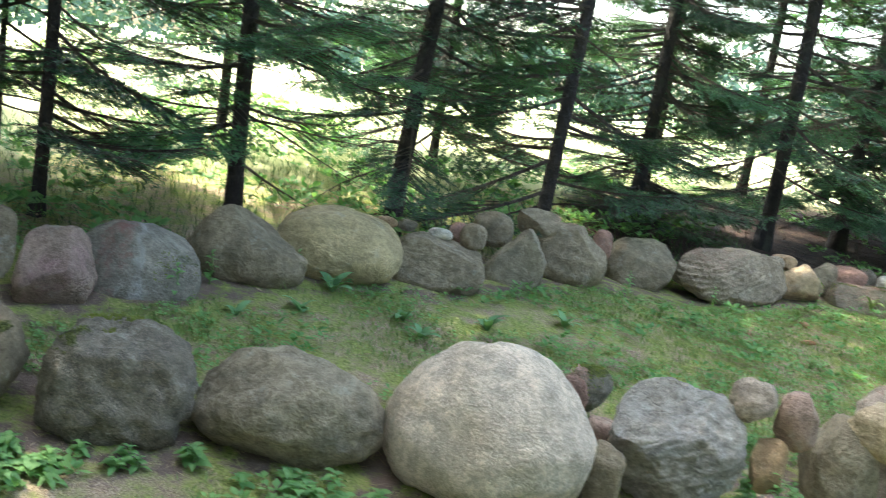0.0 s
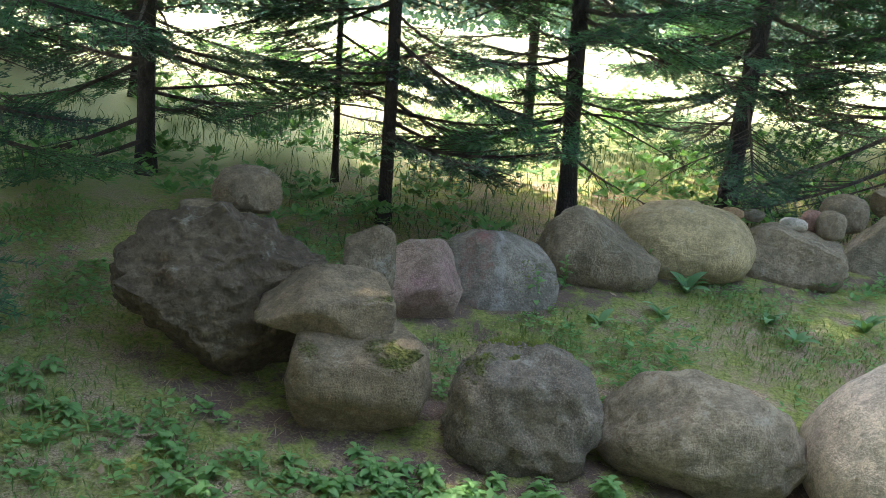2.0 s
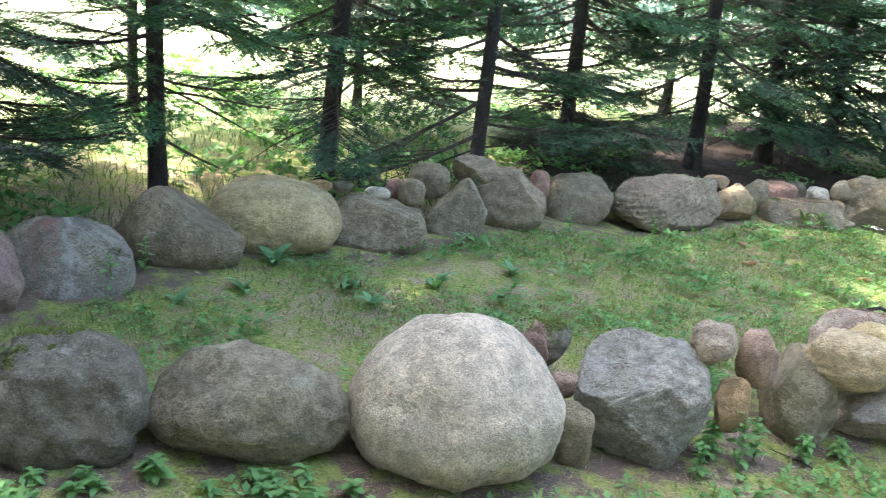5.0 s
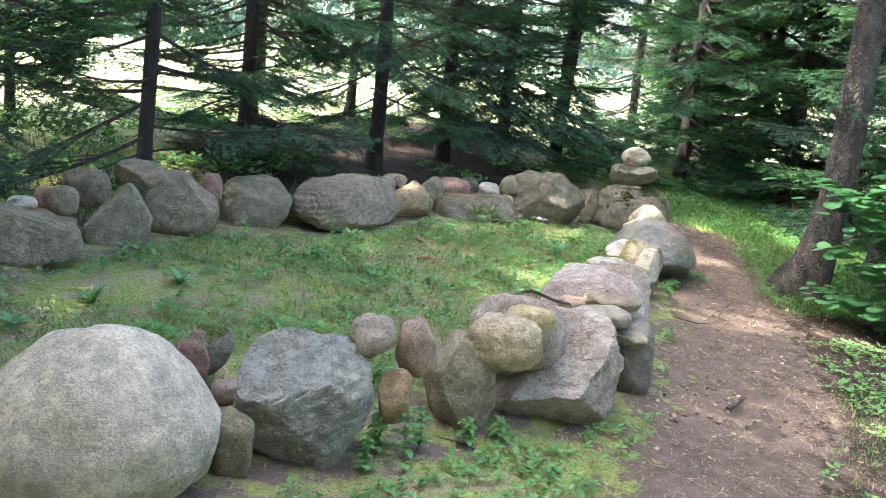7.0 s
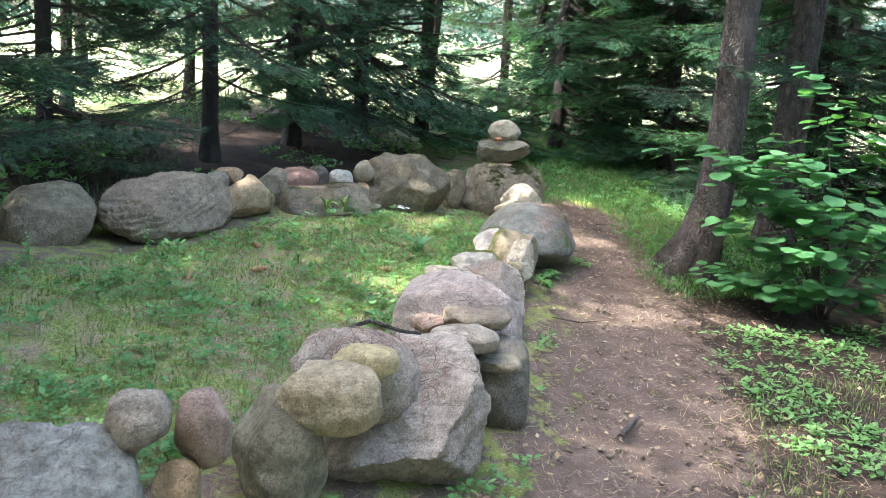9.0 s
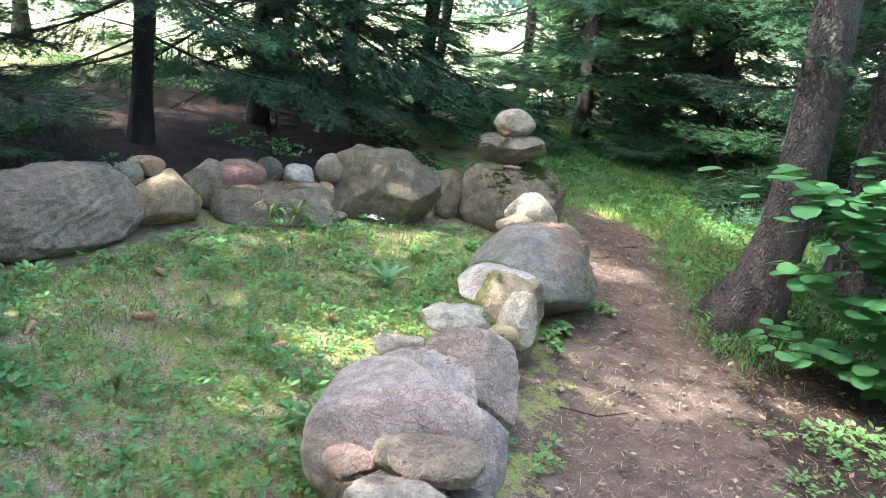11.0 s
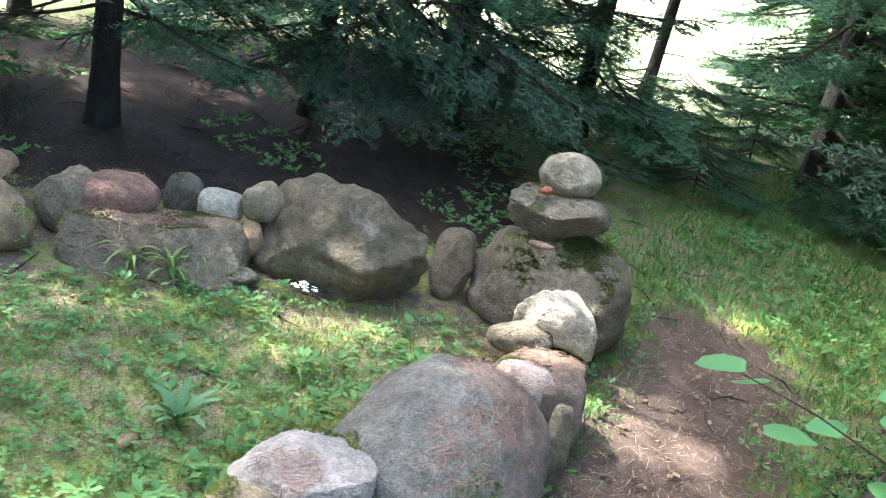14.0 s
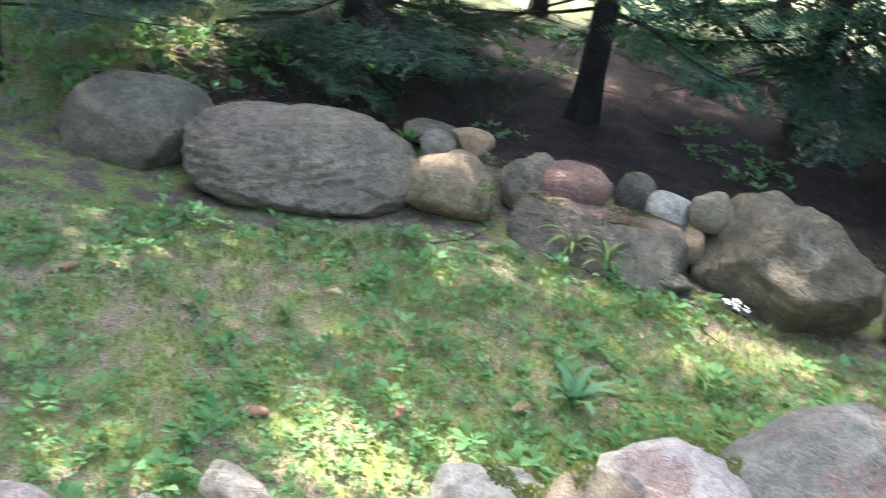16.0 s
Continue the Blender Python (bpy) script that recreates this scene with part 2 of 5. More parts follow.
def ground_material():
    m, nt, sh = mat("forest_ground")
    tc = nt.nodes.new("ShaderNodeTexCoord")
    co = tc.outputs["Object"]

    def attr(name):
        a = nt.nodes.new("ShaderNodeAttribute")
        a.attribute_name = name
        return a.outputs["Fac"]

    big, mid, fine = noise_tex(nt, co, 1.3, 5), noise_tex(nt, co, 9.0, 7, 0.65), noise_tex(nt, co, 70.0, 4, 0.7)
    strand = noise_tex(nt, co, 160.0, 3, 0.7)
    moss = mix(nt, ramp(nt, fine, 0.32, 0.66), (0.10, 0.125, 0.03), (0.33, 0.35, 0.10))
    straw = mix(nt, ramp(nt, strand, 0.36, 0.64), (0.15, 0.095, 0.065), (0.50, 0.37, 0.26))
    lawn = mix(nt, ramp(nt, math_node(nt, "ADD", math_node(nt, "MULTIPLY", mid, 0.7), math_node(nt, "MULTIPLY", big, 0.3)), 0.45, 0.60), moss, straw)
    # soil toned down to deepen the shade at the stones
    soil = mix(nt, ramp(nt, mid, 0.3, 0.7), (0.07, 0.047, 0.036), (0.175, 0.122, 0.094))
    soil = mix(nt, math_node(nt, "MULTIPLY", ramp(nt, strand, 0.54, 0.66), 0.6), soil, (0.30, 0.23, 0.18))
    soil = mix(nt, math_node(nt, "MULTIPLY", ramp(nt, fine, 0.3, 0.44, (1, 1, 1, 1), (0, 0, 0, 1)), 0.6), soil, (0.05, 0.035, 0.028))
    # needle litter, darkened for the shade of boughs over the bank
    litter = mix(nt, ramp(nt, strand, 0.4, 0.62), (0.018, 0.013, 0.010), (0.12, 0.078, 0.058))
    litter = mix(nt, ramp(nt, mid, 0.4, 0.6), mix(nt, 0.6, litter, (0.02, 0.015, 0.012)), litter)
    meadow = mix(nt, ramp(nt, noise_tex(nt, co, 0.35, 6), 0.35, 0.65), (0.34, 0.38, 0.16), (0.52, 0.50, 0.28))
    jag = math_node(nt, "ADD", math_node(nt, "MULTIPLY", math_node(nt, "SUBTRACT", mid, 0.5), 2.2), math_node(nt, "MULTIPLY", math_node(nt, "SUBTRACT", fine, 0.5), 1.0))

    def mask(name, lo, hi):
        return ramp(nt, math_node(nt, "ADD", attr(name), jag), lo, hi)

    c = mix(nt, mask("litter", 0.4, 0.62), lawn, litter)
    c = mix(nt, mask("soil", 0.36, 0.6), c, soil)
    c = mix(nt, attr("meadow"), c, meadow)
    nt.links.new(c, sh.inputs["Base Color"])
    sh.inputs["Roughness"].default_value = 0.95
    sh.inputs["Specular IOR Level"].default_value = 0.15
    bump(nt, sh, math_node(nt, "ADD", math_node(nt, "MULTIPLY", fine, 0.9), math_node(nt, "MULTIPLY", strand, 0.6)), 0.8, 0.014)
    return m

# ---- ground ----
def smooth(lo, hi, v):
    s = np.clip((np.asarray(v, float) - lo) / (hi - lo), 0, 1)
    return s * s * (3 - 2 * s)


def slope(x, y):
    """Height of the ground: a tilted clearing that levels out into the meadow."""
    x, y = np.asarray(x, float), np.asarray(y, float)
    far = smooth(6.5, 15.0, np.hypot(x - 1.5, y - 3.5))
    dip = 0.11 * np.exp(-((x - 1.5) / 0.85) ** 2 - ((y - 5.9) / 0.6) ** 2)
    return (-0.0767 * x + 0.1017 * y - dip) * (1 - far) + 0.05 * far


PATH_LINE = ((1.2, 1.2), (2.3, 2.6), (3.3, 3.7), (3.9, 4.6), (4.45, 5.5), (4.95, 6.4))
RING = ((-1.74, 2.61), (-1.31, 2.49), (-0.85, 2.57), (-0.37, 2.67), (0.21, 2.73), (0.84, 2.93), (1.49, 3.2), (1.92, 3.29), (2.45, 3.59), (2.7, 4.2),
        (3.3, 4.86), (3.61, 5.25), (4.07, 5.71), (4.22, 6.4), (3.47, 6.37), (2.79, 6.25), (2.3, 6.2), (1.74, 5.78), (1.16, 5.5), (0.69, 5.26), (0.36, 4.95),
        (-0.02, 4.57), (-0.5, 4.37), (-0.85, 4.05), (-1.17, 3.61), (-1.37, 3.33), (-1.74, 2.9))


def line_distance(x, y, line):
    best = np.full(np.shape(x), 1e9)
    for (ax, ay), (bx, by) in zip(line, line[1:]):
        dx, dy = bx - ax, by - ay
        s = np.clip(((x - ax) * dx + (y - ay) * dy) / (dx * dx + dy * dy), 0, 1)
        best = np.minimum(best, np.hypot(x - ax - s * dx, y - ay - s * dy))
    return best


def in_ring(x, y):
    inside = np.zeros(np.shape(x), bool)
    for (ax, ay), (bx, by) in zip(RING, RING[1:] + RING[:1]):
        cross = (ay > y) != (by > y)
        inside ^= cross & (x < (bx - ax) * (y - ay) / ((by - ay) or 1e-9) + ax)
    return inside


def soil_share(x, y):
    p = line_distance(x, y, PATH_LINE)
    path = 1 - smooth(0.05, 0.66, p)
    # bare soil round the stones, also darkens their foot like contact shade
    foot = 0.5 * (1 - smooth(0.16, 0.42, line_distance(x, y, RING + RING[:1])))
    return np.maximum(path, foot)


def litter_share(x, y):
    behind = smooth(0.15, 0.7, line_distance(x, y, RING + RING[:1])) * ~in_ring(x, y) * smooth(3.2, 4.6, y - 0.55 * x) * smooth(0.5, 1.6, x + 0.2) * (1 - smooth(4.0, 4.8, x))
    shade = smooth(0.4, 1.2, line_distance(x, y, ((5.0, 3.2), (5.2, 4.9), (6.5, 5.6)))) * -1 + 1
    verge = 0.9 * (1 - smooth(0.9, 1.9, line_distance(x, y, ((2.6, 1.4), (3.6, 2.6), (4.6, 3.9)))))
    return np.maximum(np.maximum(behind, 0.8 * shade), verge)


def ease_axis(lo, hi, step, reach):
    core = np.arange(lo, hi, step)
    out, d, v = [], step, hi
    while v < reach:
        out.append(v)
        d *= 1.22
        v += d
    low, d, v = [], step, lo - step
    while v > -reach:
        low.append(v)
        d *= 1.22
        v -= d
    return np.concatenate([np.array(low[::-1]), core, np.array(out)])


def build_ground():
    gx, gy = ease_axis(-4.0, 7.5, 0.05, 900), ease_axis(-0.5, 9.5, 0.05, 900)
    X, Y = np.meshgrid(gx, gy)
    x, y = X.ravel(), Y.ravel()
    z = slope(x, y)
    near = 1 - smooth(9, 14, np.hypot(x - 1.5, y - 3.5))
    small = np.array([noise.noise(Vector((a * 1.7, b * 1.7, 0.3))) * 0.016 + noise.noise(Vector((a * 8, b * 8, 1.3))) * 0.007 if k else 0 for a, b, k in zip(x, y, near > 0)])
    soil = soil_share(x, y)
    z = z + small * near - 0.02 * soil * (line_distance(x, y, PATH_LINE) < 0.7)
    n, k = len(gx), len(gy)
    i = np.arange(n * k).reshape(k, n)
    faces = np.stack([i[:-1, :-1], i[:-1, 1:], i[1:, 1:], i[1:, :-1]], -1).reshape(-1, 4)
    me = bpy.data.meshes.new("ground")
    me.from_pydata(np.stack([x, y, z], 1).tolist(), [], faces.tolist())
    open_side = smooth(0.0, 1.0, line_distance(x, y, RING + RING[:1]) - 1.1 - 0.55 * np.clip(x, 0, 4)) * smooth(5.0, 6.0, y - 0.72 * x) + smooth(9, 13, np.hypot(x - 1.5, y - 3.5))
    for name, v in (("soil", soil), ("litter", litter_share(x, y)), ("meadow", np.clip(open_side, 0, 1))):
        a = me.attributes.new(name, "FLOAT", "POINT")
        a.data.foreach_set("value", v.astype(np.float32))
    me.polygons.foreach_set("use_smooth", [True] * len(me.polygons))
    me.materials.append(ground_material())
    return tagged(new("ground", me), "sloping mossy forest floor with a trodden brown earth path", "ground", kind="structure")


ground_sheet = build_ground()


def floor_z(x, y):
    return float(slope(x, y))


# ---- stones ----
STONE_SEED = [0]


def stone(base, size, yaw, name="stone", label="weathered grey field stone", look_of=None, box=2.6, cuts=5, rough=1.0, prof=None, lean=(0, 0), tilt=0, depth_cut=(0.72, 0.95), group="", fine=False, dent=0.0, chops=(), arch=0.0, strata=0.0, layers=7.0, dip=0.25):
    """One rounded or broken field stone. base: the middle of its foot; size: width, depth, height; prof: widths at foot, middle and top; chops: broken faces, as normal and distance."""
    STONE_SEED[0] += 1
    if name == "boulder":
        prof = prof or (1.08, 1, 0.93)
        base = (base[0], base[1], base[2] - 0.035)
        size = (size[0] * (1.09 if group == "stones of the far arc" else 1.03), size[1], size[2] + 0.035)
    rng = random.Random(STONE_SEED[0] * 7 + 3)
    bm = bmesh.new()
    bmesh.ops.create_icosphere(bm, subdivisions=6 if strata and fine else 5 if fine else 4 if max(size) > 0.15 else 3, radius=1)
    v = np.array([p.co[:] for p in bm.verts])
    v /= np.linalg.norm(v, axis=1)[:, None]
    n = v.copy()
    v = v * ((np.abs(v) ** box).sum(1) ** (-1 / box))[:, None]
    for _ in range(cuts):
        a = Vector((rng.gauss(0, 1), rng.gauss(0, 1), rng.gauss(0, 0.8))).normalized()
        over = np.maximum(v @ np.array(a) - rng.uniform(*depth_cut), 0)
        v -= np.outer(over * 0.95, a)
    for nx, ny, nz, far_ in chops:
        a = Vector((nx, ny, nz)).normalized()
        over = np.maximum(v @ np.array(a) - far_, 0)
        v -= np.outer(over * 0.97, a)
    o = Vector((rng.uniform(-50, 50), rng.uniform(-50, 50), rng.uniform(-50, 50)))
    aspect = Vector(size) / max(size)
    d = []
    for p in v:
        q = Vector((p[0] * aspect.x, p[1] * aspect.y, p[2] * aspect.z))
        s = (0.06 if chops else 0.10) * noise.noise(q * 1.5 + o) + rough * (0.055 * noise.noise(q * 3.6 + o) + 0.034 * noise.noise(q * 8 + o) + 0.022 * noise.noise(q * 18 + o))
        if dent:
            s -= dent * max(0.0, 0.5 - abs(noise.noise(q * 2.6 + o * 1.7)) * 5) * 0.12
        if strata:
            h = layers * (q.z + dip * q.x) + 0.6 * noise.noise(q * 1.1 + o) + 0.3 * noise.noise(q * 5 + o)
            h -= math.floor(h)
            s += strata * (0.055 * (h if h < 0.78 else (1 - h) * 3.5) - 0.02) * (0.75 + 0.6 * noise.noise(q * 2.1 + o * 1.3))
        d.append(s)
    v += n * np.array(d)[:, None]
    if prof:
        t = v[:, 2].clip(-1, 1)
        w = np.where(t < 0, prof[1] + (prof[0] - prof[1]) * -t, prof[1] + (prof[2] - prof[1]) * t)
        v[:, :2] *= w[:, None]
    v[:, 0] += lean[0] * v[:, 2]
    v[:, 1] += lean[1] * v[:, 2]
    if arch:
        v[:, 2] = v[:, 2] * 0.8 - arch * v[:, 0] ** 2 * np.where(v[:, 0] > 0, 1.2, 0.3)
    lo, hi = v.min(0), v.max(0)
    v = (v - (lo + hi) / 2) / (hi - lo) * np.array(size)
    v[:, 2] += size[2] / 2
    for p, q in zip(bm.verts, v):
        p.co = q
    me = bpy.data.meshes.new(name)
    bm.to_mesh(me)
    bm.free()
    me.polygons.foreach_set("use_smooth", [True] * len(me.polygons))
    me.materials.append(look_of or GREY)
    ob = new(name, me)
    ob.matrix_world = pose(*base, 0, tilt, yaw)
    return tagged(ob, label, "boulder" if name == "boulder" else "stone", group)


GREY = rock((0.28, 0.255, 0.20), 0.0)
GREY_MOSS = rock((0.22, 0.21, 0.175), 0.45)
PALE = rock((0.56, 0.51, 0.44), 0.0, 0.7)
# lightened to suggest sun on the far boulder, which stands in shadow
YELLOW = rock((0.48, 0.41, 0.25), 0.0, 0.5)
BROWN = rock((0.27, 0.235, 0.175), 0.0)
DARK = rock((0.19, 0.178, 0.15), 0.05, 1.0)
DARK_BAND = rock((0.14, 0.118, 0.088), 0.0, 0.3, 0.9)
PINK = rock((0.37, 0.28, 0.24), 0.0, 0.7)
PINK_NEEDLES = rock((0.42, 0.372, 0.33), 0.0, 0.9, 0.0, 0.3, 0.35)
BLUE = rock((0.235, 0.25, 0.24), 0.0, 0.7)
BLUE_CRACK = rock((0.31, 0.305, 0.285), 0.0, 0.5, 0.0, 0.2, 0.0, (0.40, 0.37, 0.32))
ORANGE = rock((0.43, 0.32, 0.21), 0.0, 0.5)
PURPLE = rock((0.46, 0.40, 0.38), 0.0, 0.8, 0.0, 0.2, 0.3)
WHITE = rock((0.58, 0.56, 0.50), 0.0, 0.6)
WHITE_CRACK = rock((0.55, 0.50, 0.42), 0.0, 0.5, 0.0, 0.6, 0.0, (0.38, 0.33, 0.27))
RED = rock((0.31, 0.20, 0.17), 0.0, 0.6)
STRIPE = rock((0.28, 0.265, 0.235), 0.15, 0.6, 0.0, 0.3, 0.0, None, True)
STRATA = rock((0.25, 0.24, 0.20), 0.22, 0.4, 0.25)
FAR_ARC, NEAR_ARC, SIDE_ARC = "stones of the far arc", "stones of the near arc", "stones of the wall along the path"

stone((-1.788, 2.713, 0.309), (0.773, 0.493, 0.592), 27.3, "boulder", "huge dark layered boulder tapering to a narrow foot", DARK_BAND, box=2.5, cuts=4, rough=1.6, strata=1.6, layers=6.0, dip=-0.3, prof=(0.5, 1.05, 0.85), depth_cut=(0.6, 0.9), fine=True, chops=((-0.75, -0.35, -0.6, 0.62), (0.55, -0.1, 0.8, 0.72), (-0.35, -0.5, 0.8, 0.78), (0.2, -0.95, 0.25, 0.74), (0.6, -0.6, -0.5, 0.72)), group=NEAR_ARC)
stone((-1.922, 2.999, 0.792), (0.240, 0.222, 0.173), 27.1, "stone", "brown rounded stone perched on the layered boulder", rock((0.22, 0.188, 0.135), 0.08, 0.6), box=2.1, cuts=5, fine=True, chops=((0.6, -0.7, 0.1, 0.78),), group=NEAR_ARC)
stone((-2.025, 2.893, 0.788), (0.159, 0.131, 0.064), 29.6, "stone", "flat brown chip lying on the layered boulder", rock((0.22, 0.188, 0.135), 0.08, 0.6), group=NEAR_ARC)
stone((-1.315, 2.518, 0.330), (0.409, 0.358, 0.334), 19.8, "boulder", "squarish brown boulder carrying another block", rock((0.22, 0.188, 0.135), 0.08, 0.6), box=4.2, cuts=2, prof=(0.75, 1, 0.9), chops=((0, -0.3, 0.95, 0.8), (-0.1, -0.8, -0.55, 0.8)), group=NEAR_ARC)
stone((-1.443, 2.562, 0.600), (0.390, 0.281, 0.172), 22.1, "boulder", "angular brown block lying on a squarish boulder", rock((0.22, 0.188, 0.135), 0.08, 0.6), box=4.2, cuts=2, chops=((-0.75, -0.2, 0.65, 0.56), (0.1, -0.35, 0.95, 0.66), (-0.2, -0.9, -0.3, 0.7), (0.3, -0.95, 0.1, 0.78), (-0.5, -0.2, -0.8, 0.8)), group=NEAR_ARC)
stone((-1.482, 3.027, 0.557), (0.181, 0.224, 0.250), 19.5, "stone", "grey brown stone leaning on the layered boulder", rock((0.22, 0.188, 0.135), 0.08, 0.6), box=3.4, chops=((0.4, -0.8, 0.3, 0.62), (-0.3, -0.5, 0.8, 0.66)), group=NEAR_ARC)
stone((-1.379, 3.356, 0.425), (0.267, 0.302, 0.271), 20.6, "boulder", "broken pinkish rock with red top face", rock((0.38, 0.295, 0.25), 0.0, 0.7, 0.0, 0.4, 0.0, (0.38, 0.23, 0.20)), box=3.8, cuts=3, chops=((-0.3, -0.5, 0.8, 0.5), (0.7, -0.4, 0.55, 0.6), (0.1, -0.85, -0.5, 0.62), (0.55, -0.75, -0.1, 0.72)), group=FAR_ARC)
stone((-1.170, 3.626, 0.386), (0.450, 0.324, 0.324), 16.0, "boulder", "grey boulder with red and white mineral stripes", STRIPE, prof=(0.95, 1, 0.85), box=3.2, cuts=2, chops=((0.2, -0.9, 0.35, 0.75), (0.55, -0.2, 0.8, 0.78), (-0.6, -0.7, 0.2, 0.8)), group=FAR_ARC)
stone((-0.835, 4.041, 0.449), (0.483, 0.363, 0.321), 8.6, "boulder", "smooth brown boulder with blunt top", BROWN, cuts=2, prof=(1.05, 1, 0.62), box=2.8, fine=True, lean=(-0.12, 0), chops=((0.62, -0.1, 0.75, 0.6),), group=FAR_ARC)
stone((-0.485, 4.369, 0.455), (0.563, 0.463, 0.332), 3.9, "boulder", "large yellowish rounded boulder with sunlight in its colour", YELLOW, cuts=1, fine=True, box=2.5, rough=0.7, prof=(1.02, 1, 0.78), group=FAR_ARC)
stone((-0.857, 2.596, 0.303), (0.437, 0.359, 0.330), 15.7, "boulder", "dark rough granite boulder with moss on its crown", DARK, box=2.8, cuts=1, rough=2.1, fine=True, chops=((0, -0.25, 0.97, 0.86), (0.1, -0.98, 0.1, 0.9)), group=NEAR_ARC)
stone((-0.370, 2.702, 0.278), (0.583, 0.390, 0.314), 4.5, "boulder", "grey oval boulder lying on bare soil", GREY, box=2.4, cuts=3, rough=1.3, fine=True, group=NEAR_ARC)
stone((0.228, 2.786, 0.205), (0.650, 0.586, 0.500), -16.0, "boulder", "big pale smooth granite boulder", PALE, box=2.5, cuts=0, rough=0.6, prof=(1.1, 1.06, 0.7), lean=(0.06, 0), fine=True, group=NEAR_ARC)
stone((-0.020, 4.561, 0.445), (0.453, 0.326, 0.256), -1.9, "boulder", "flat dark grey rock with straight top", BROWN, box=3.6, cuts=0, fine=True, strata=0.5, layers=7.0, prof=(1.08, 1, 0.85), chops=((0, -0.95, 0.25, 0.8), (0.4, -0.1, 0.9, 0.78)), group=FAR_ARC)
stone((-0.305, 4.642, 0.672), (0.128, 0.106, 0.063), 1.7, "stone", "small tan stone on the far arc", ORANGE, group=FAR_ARC)
stone((-0.280, 4.558, 0.622), (0.073, 0.061, 0.073), 1.4, "stone", "tiny orange stone wedged between boulders", ORANGE, group=FAR_ARC)
stone((-0.194, 4.714, 0.667), (0.102, 0.084, 0.061), 0.3, "stone", "small mossy grey stone behind flat rock", GREY_MOSS, group=FAR_ARC)
stone((-0.025, 4.624, 0.662), (0.125, 0.103, 0.063), -1.8, "stone", "small whitish pebble resting on flat rock", WHITE, group=FAR_ARC)
stone((0.075, 4.748, 0.623), (0.126, 0.117, 0.129), -3.0, "stone", "small dull red stone on flat rock", RED, group=FAR_ARC)
stone((0.139, 4.679, 0.627), (0.138, 0.128, 0.140), -3.9, "stone", "small round grey stone leaning on upright stone", BROWN, group=FAR_ARC)
stone((0.386, 4.882, 0.441), (0.296, 0.184, 0.320), -10.3, "boulder", "pointed grey stone standing upright", GREY, box=3.2, cuts=0, fine=True, lean=(0.12, 0), prof=(1.05, 1, 0.8), chops=((-0.75, -0.1, 0.65, 0.55), (0.75, 0, 0.6, 0.85), (0.1, -0.97, 0.2, 0.7)), group=FAR_ARC)
stone((0.250, 5.129, 0.587), (0.233, 0.192, 0.198), -4.8, "stone", "grey stone behind the upright stone", BROWN, group=FAR_ARC)
stone((0.704, 5.240, 0.453), (0.399, 0.331, 0.323), -12.3, "boulder", "tall brown grey boulder with flat face", BROWN, box=3.2, cuts=1, fine=True, prof=(1.05, 1, 0.8), chops=((0.1, -0.95, 0.25, 0.8), (0.75, -0.3, 0.6, 0.85)), group=FAR_ARC)
stone((0.507, 5.248, 0.660), (0.259, 0.213, 0.158), -7.5, "stone", "angular flat stone lying atop taller boulder", BROWN, box=3, cuts=4, chops=((0.2, -0.4, 0.9, 0.5), (-0.6, -0.7, -0.2, 0.6)), group=FAR_ARC)
stone((1.236, 5.839, 0.361), (0.522, 0.376, 0.320), 28.0, "boulder", "brown boulder with chipped lower corner", BROWN, box=3.0, cuts=1, fine=True, prof=(1.05, 1, 0.85), chops=((0.75, -0.5, -0.4, 0.8), (0, -0.5, 0.85, 0.85)), group=FAR_ARC)
stone((0.893, 5.377, 0.544), (0.118, 0.122, 0.209), -11.5, "stone", "dull red sliver of rock between two boulders", RED, group=FAR_ARC)
stone((1.831, 5.964, 0.373), (0.756, 0.428, 0.319), 30.0, "boulder", "long dark furrowed boulder", rock((0.29, 0.25, 0.195), 0.0, 0.8), box=2.8, cuts=3, rough=1.2, fine=True, strata=0.7, layers=11.0, dip=-0.25, group=FAR_ARC)
stone((0.613, 3.380, 0.329), (0.180, 0.166, 0.177), -7.7, "stone", "round grey stone with green moss", GREY_MOSS, group=NEAR_ARC)
stone((0.641, 3.131, 0.318), (0.122, 0.113, 0.084), -8.9, "stone", "small pink stone wedged above another", PINK, group=NEAR_ARC)
stone((0.610, 2.801, 0.220), (0.121, 0.087, 0.223), -9.3, "stone", "narrow grey stone standing in a gap", BROWN, box=4, group=NEAR_ARC)
stone((0.542, 3.295, 0.307), (0.131, 0.081, 0.180), -6.6, "stone", "reddish stone sliver behind pale boulder", RED, group=NEAR_ARC)
stone((0.853, 2.940, 0.200), (0.427, 0.328, 0.424), -12.8, "boulder", "blue grey boulder with fractured flaking face", BLUE_CRACK, box=3.6, cuts=4, depth_cut=(0.62, 0.9), rough=1.0, fine=True, strata=1.1, layers=6.0, dip=-0.5, chops=((-0.1, -0.5, 0.85, 0.66), (0.2, -0.97, 0.05, 0.66), (-0.3, -0.8, -0.5, 0.7), (0.7, -0.6, -0.3, 0.75), (0.5, -0.5, 0.7, 0.78)), group=NEAR_ARC)
stone((1.073, 2.975, 0.524), (0.152, 0.141, 0.148), -17.8, "stone", "small angular pinkish grey stone on top", rock((0.33, 0.29, 0.25), 0.0, 0.8), box=3, cuts=7, group=NEAR_ARC)
stone((1.219, 2.950, 0.464), (0.137, 0.127, 0.196), -20.7, "stone", "pink speckled rounded stone", PINK, group=NEAR_ARC)
stone((1.148, 2.923, 0.306), (0.115, 0.095, 0.195), -19.6, "stone", "orange brown stone among green leaves", ORANGE, box=3, group=NEAR_ARC)
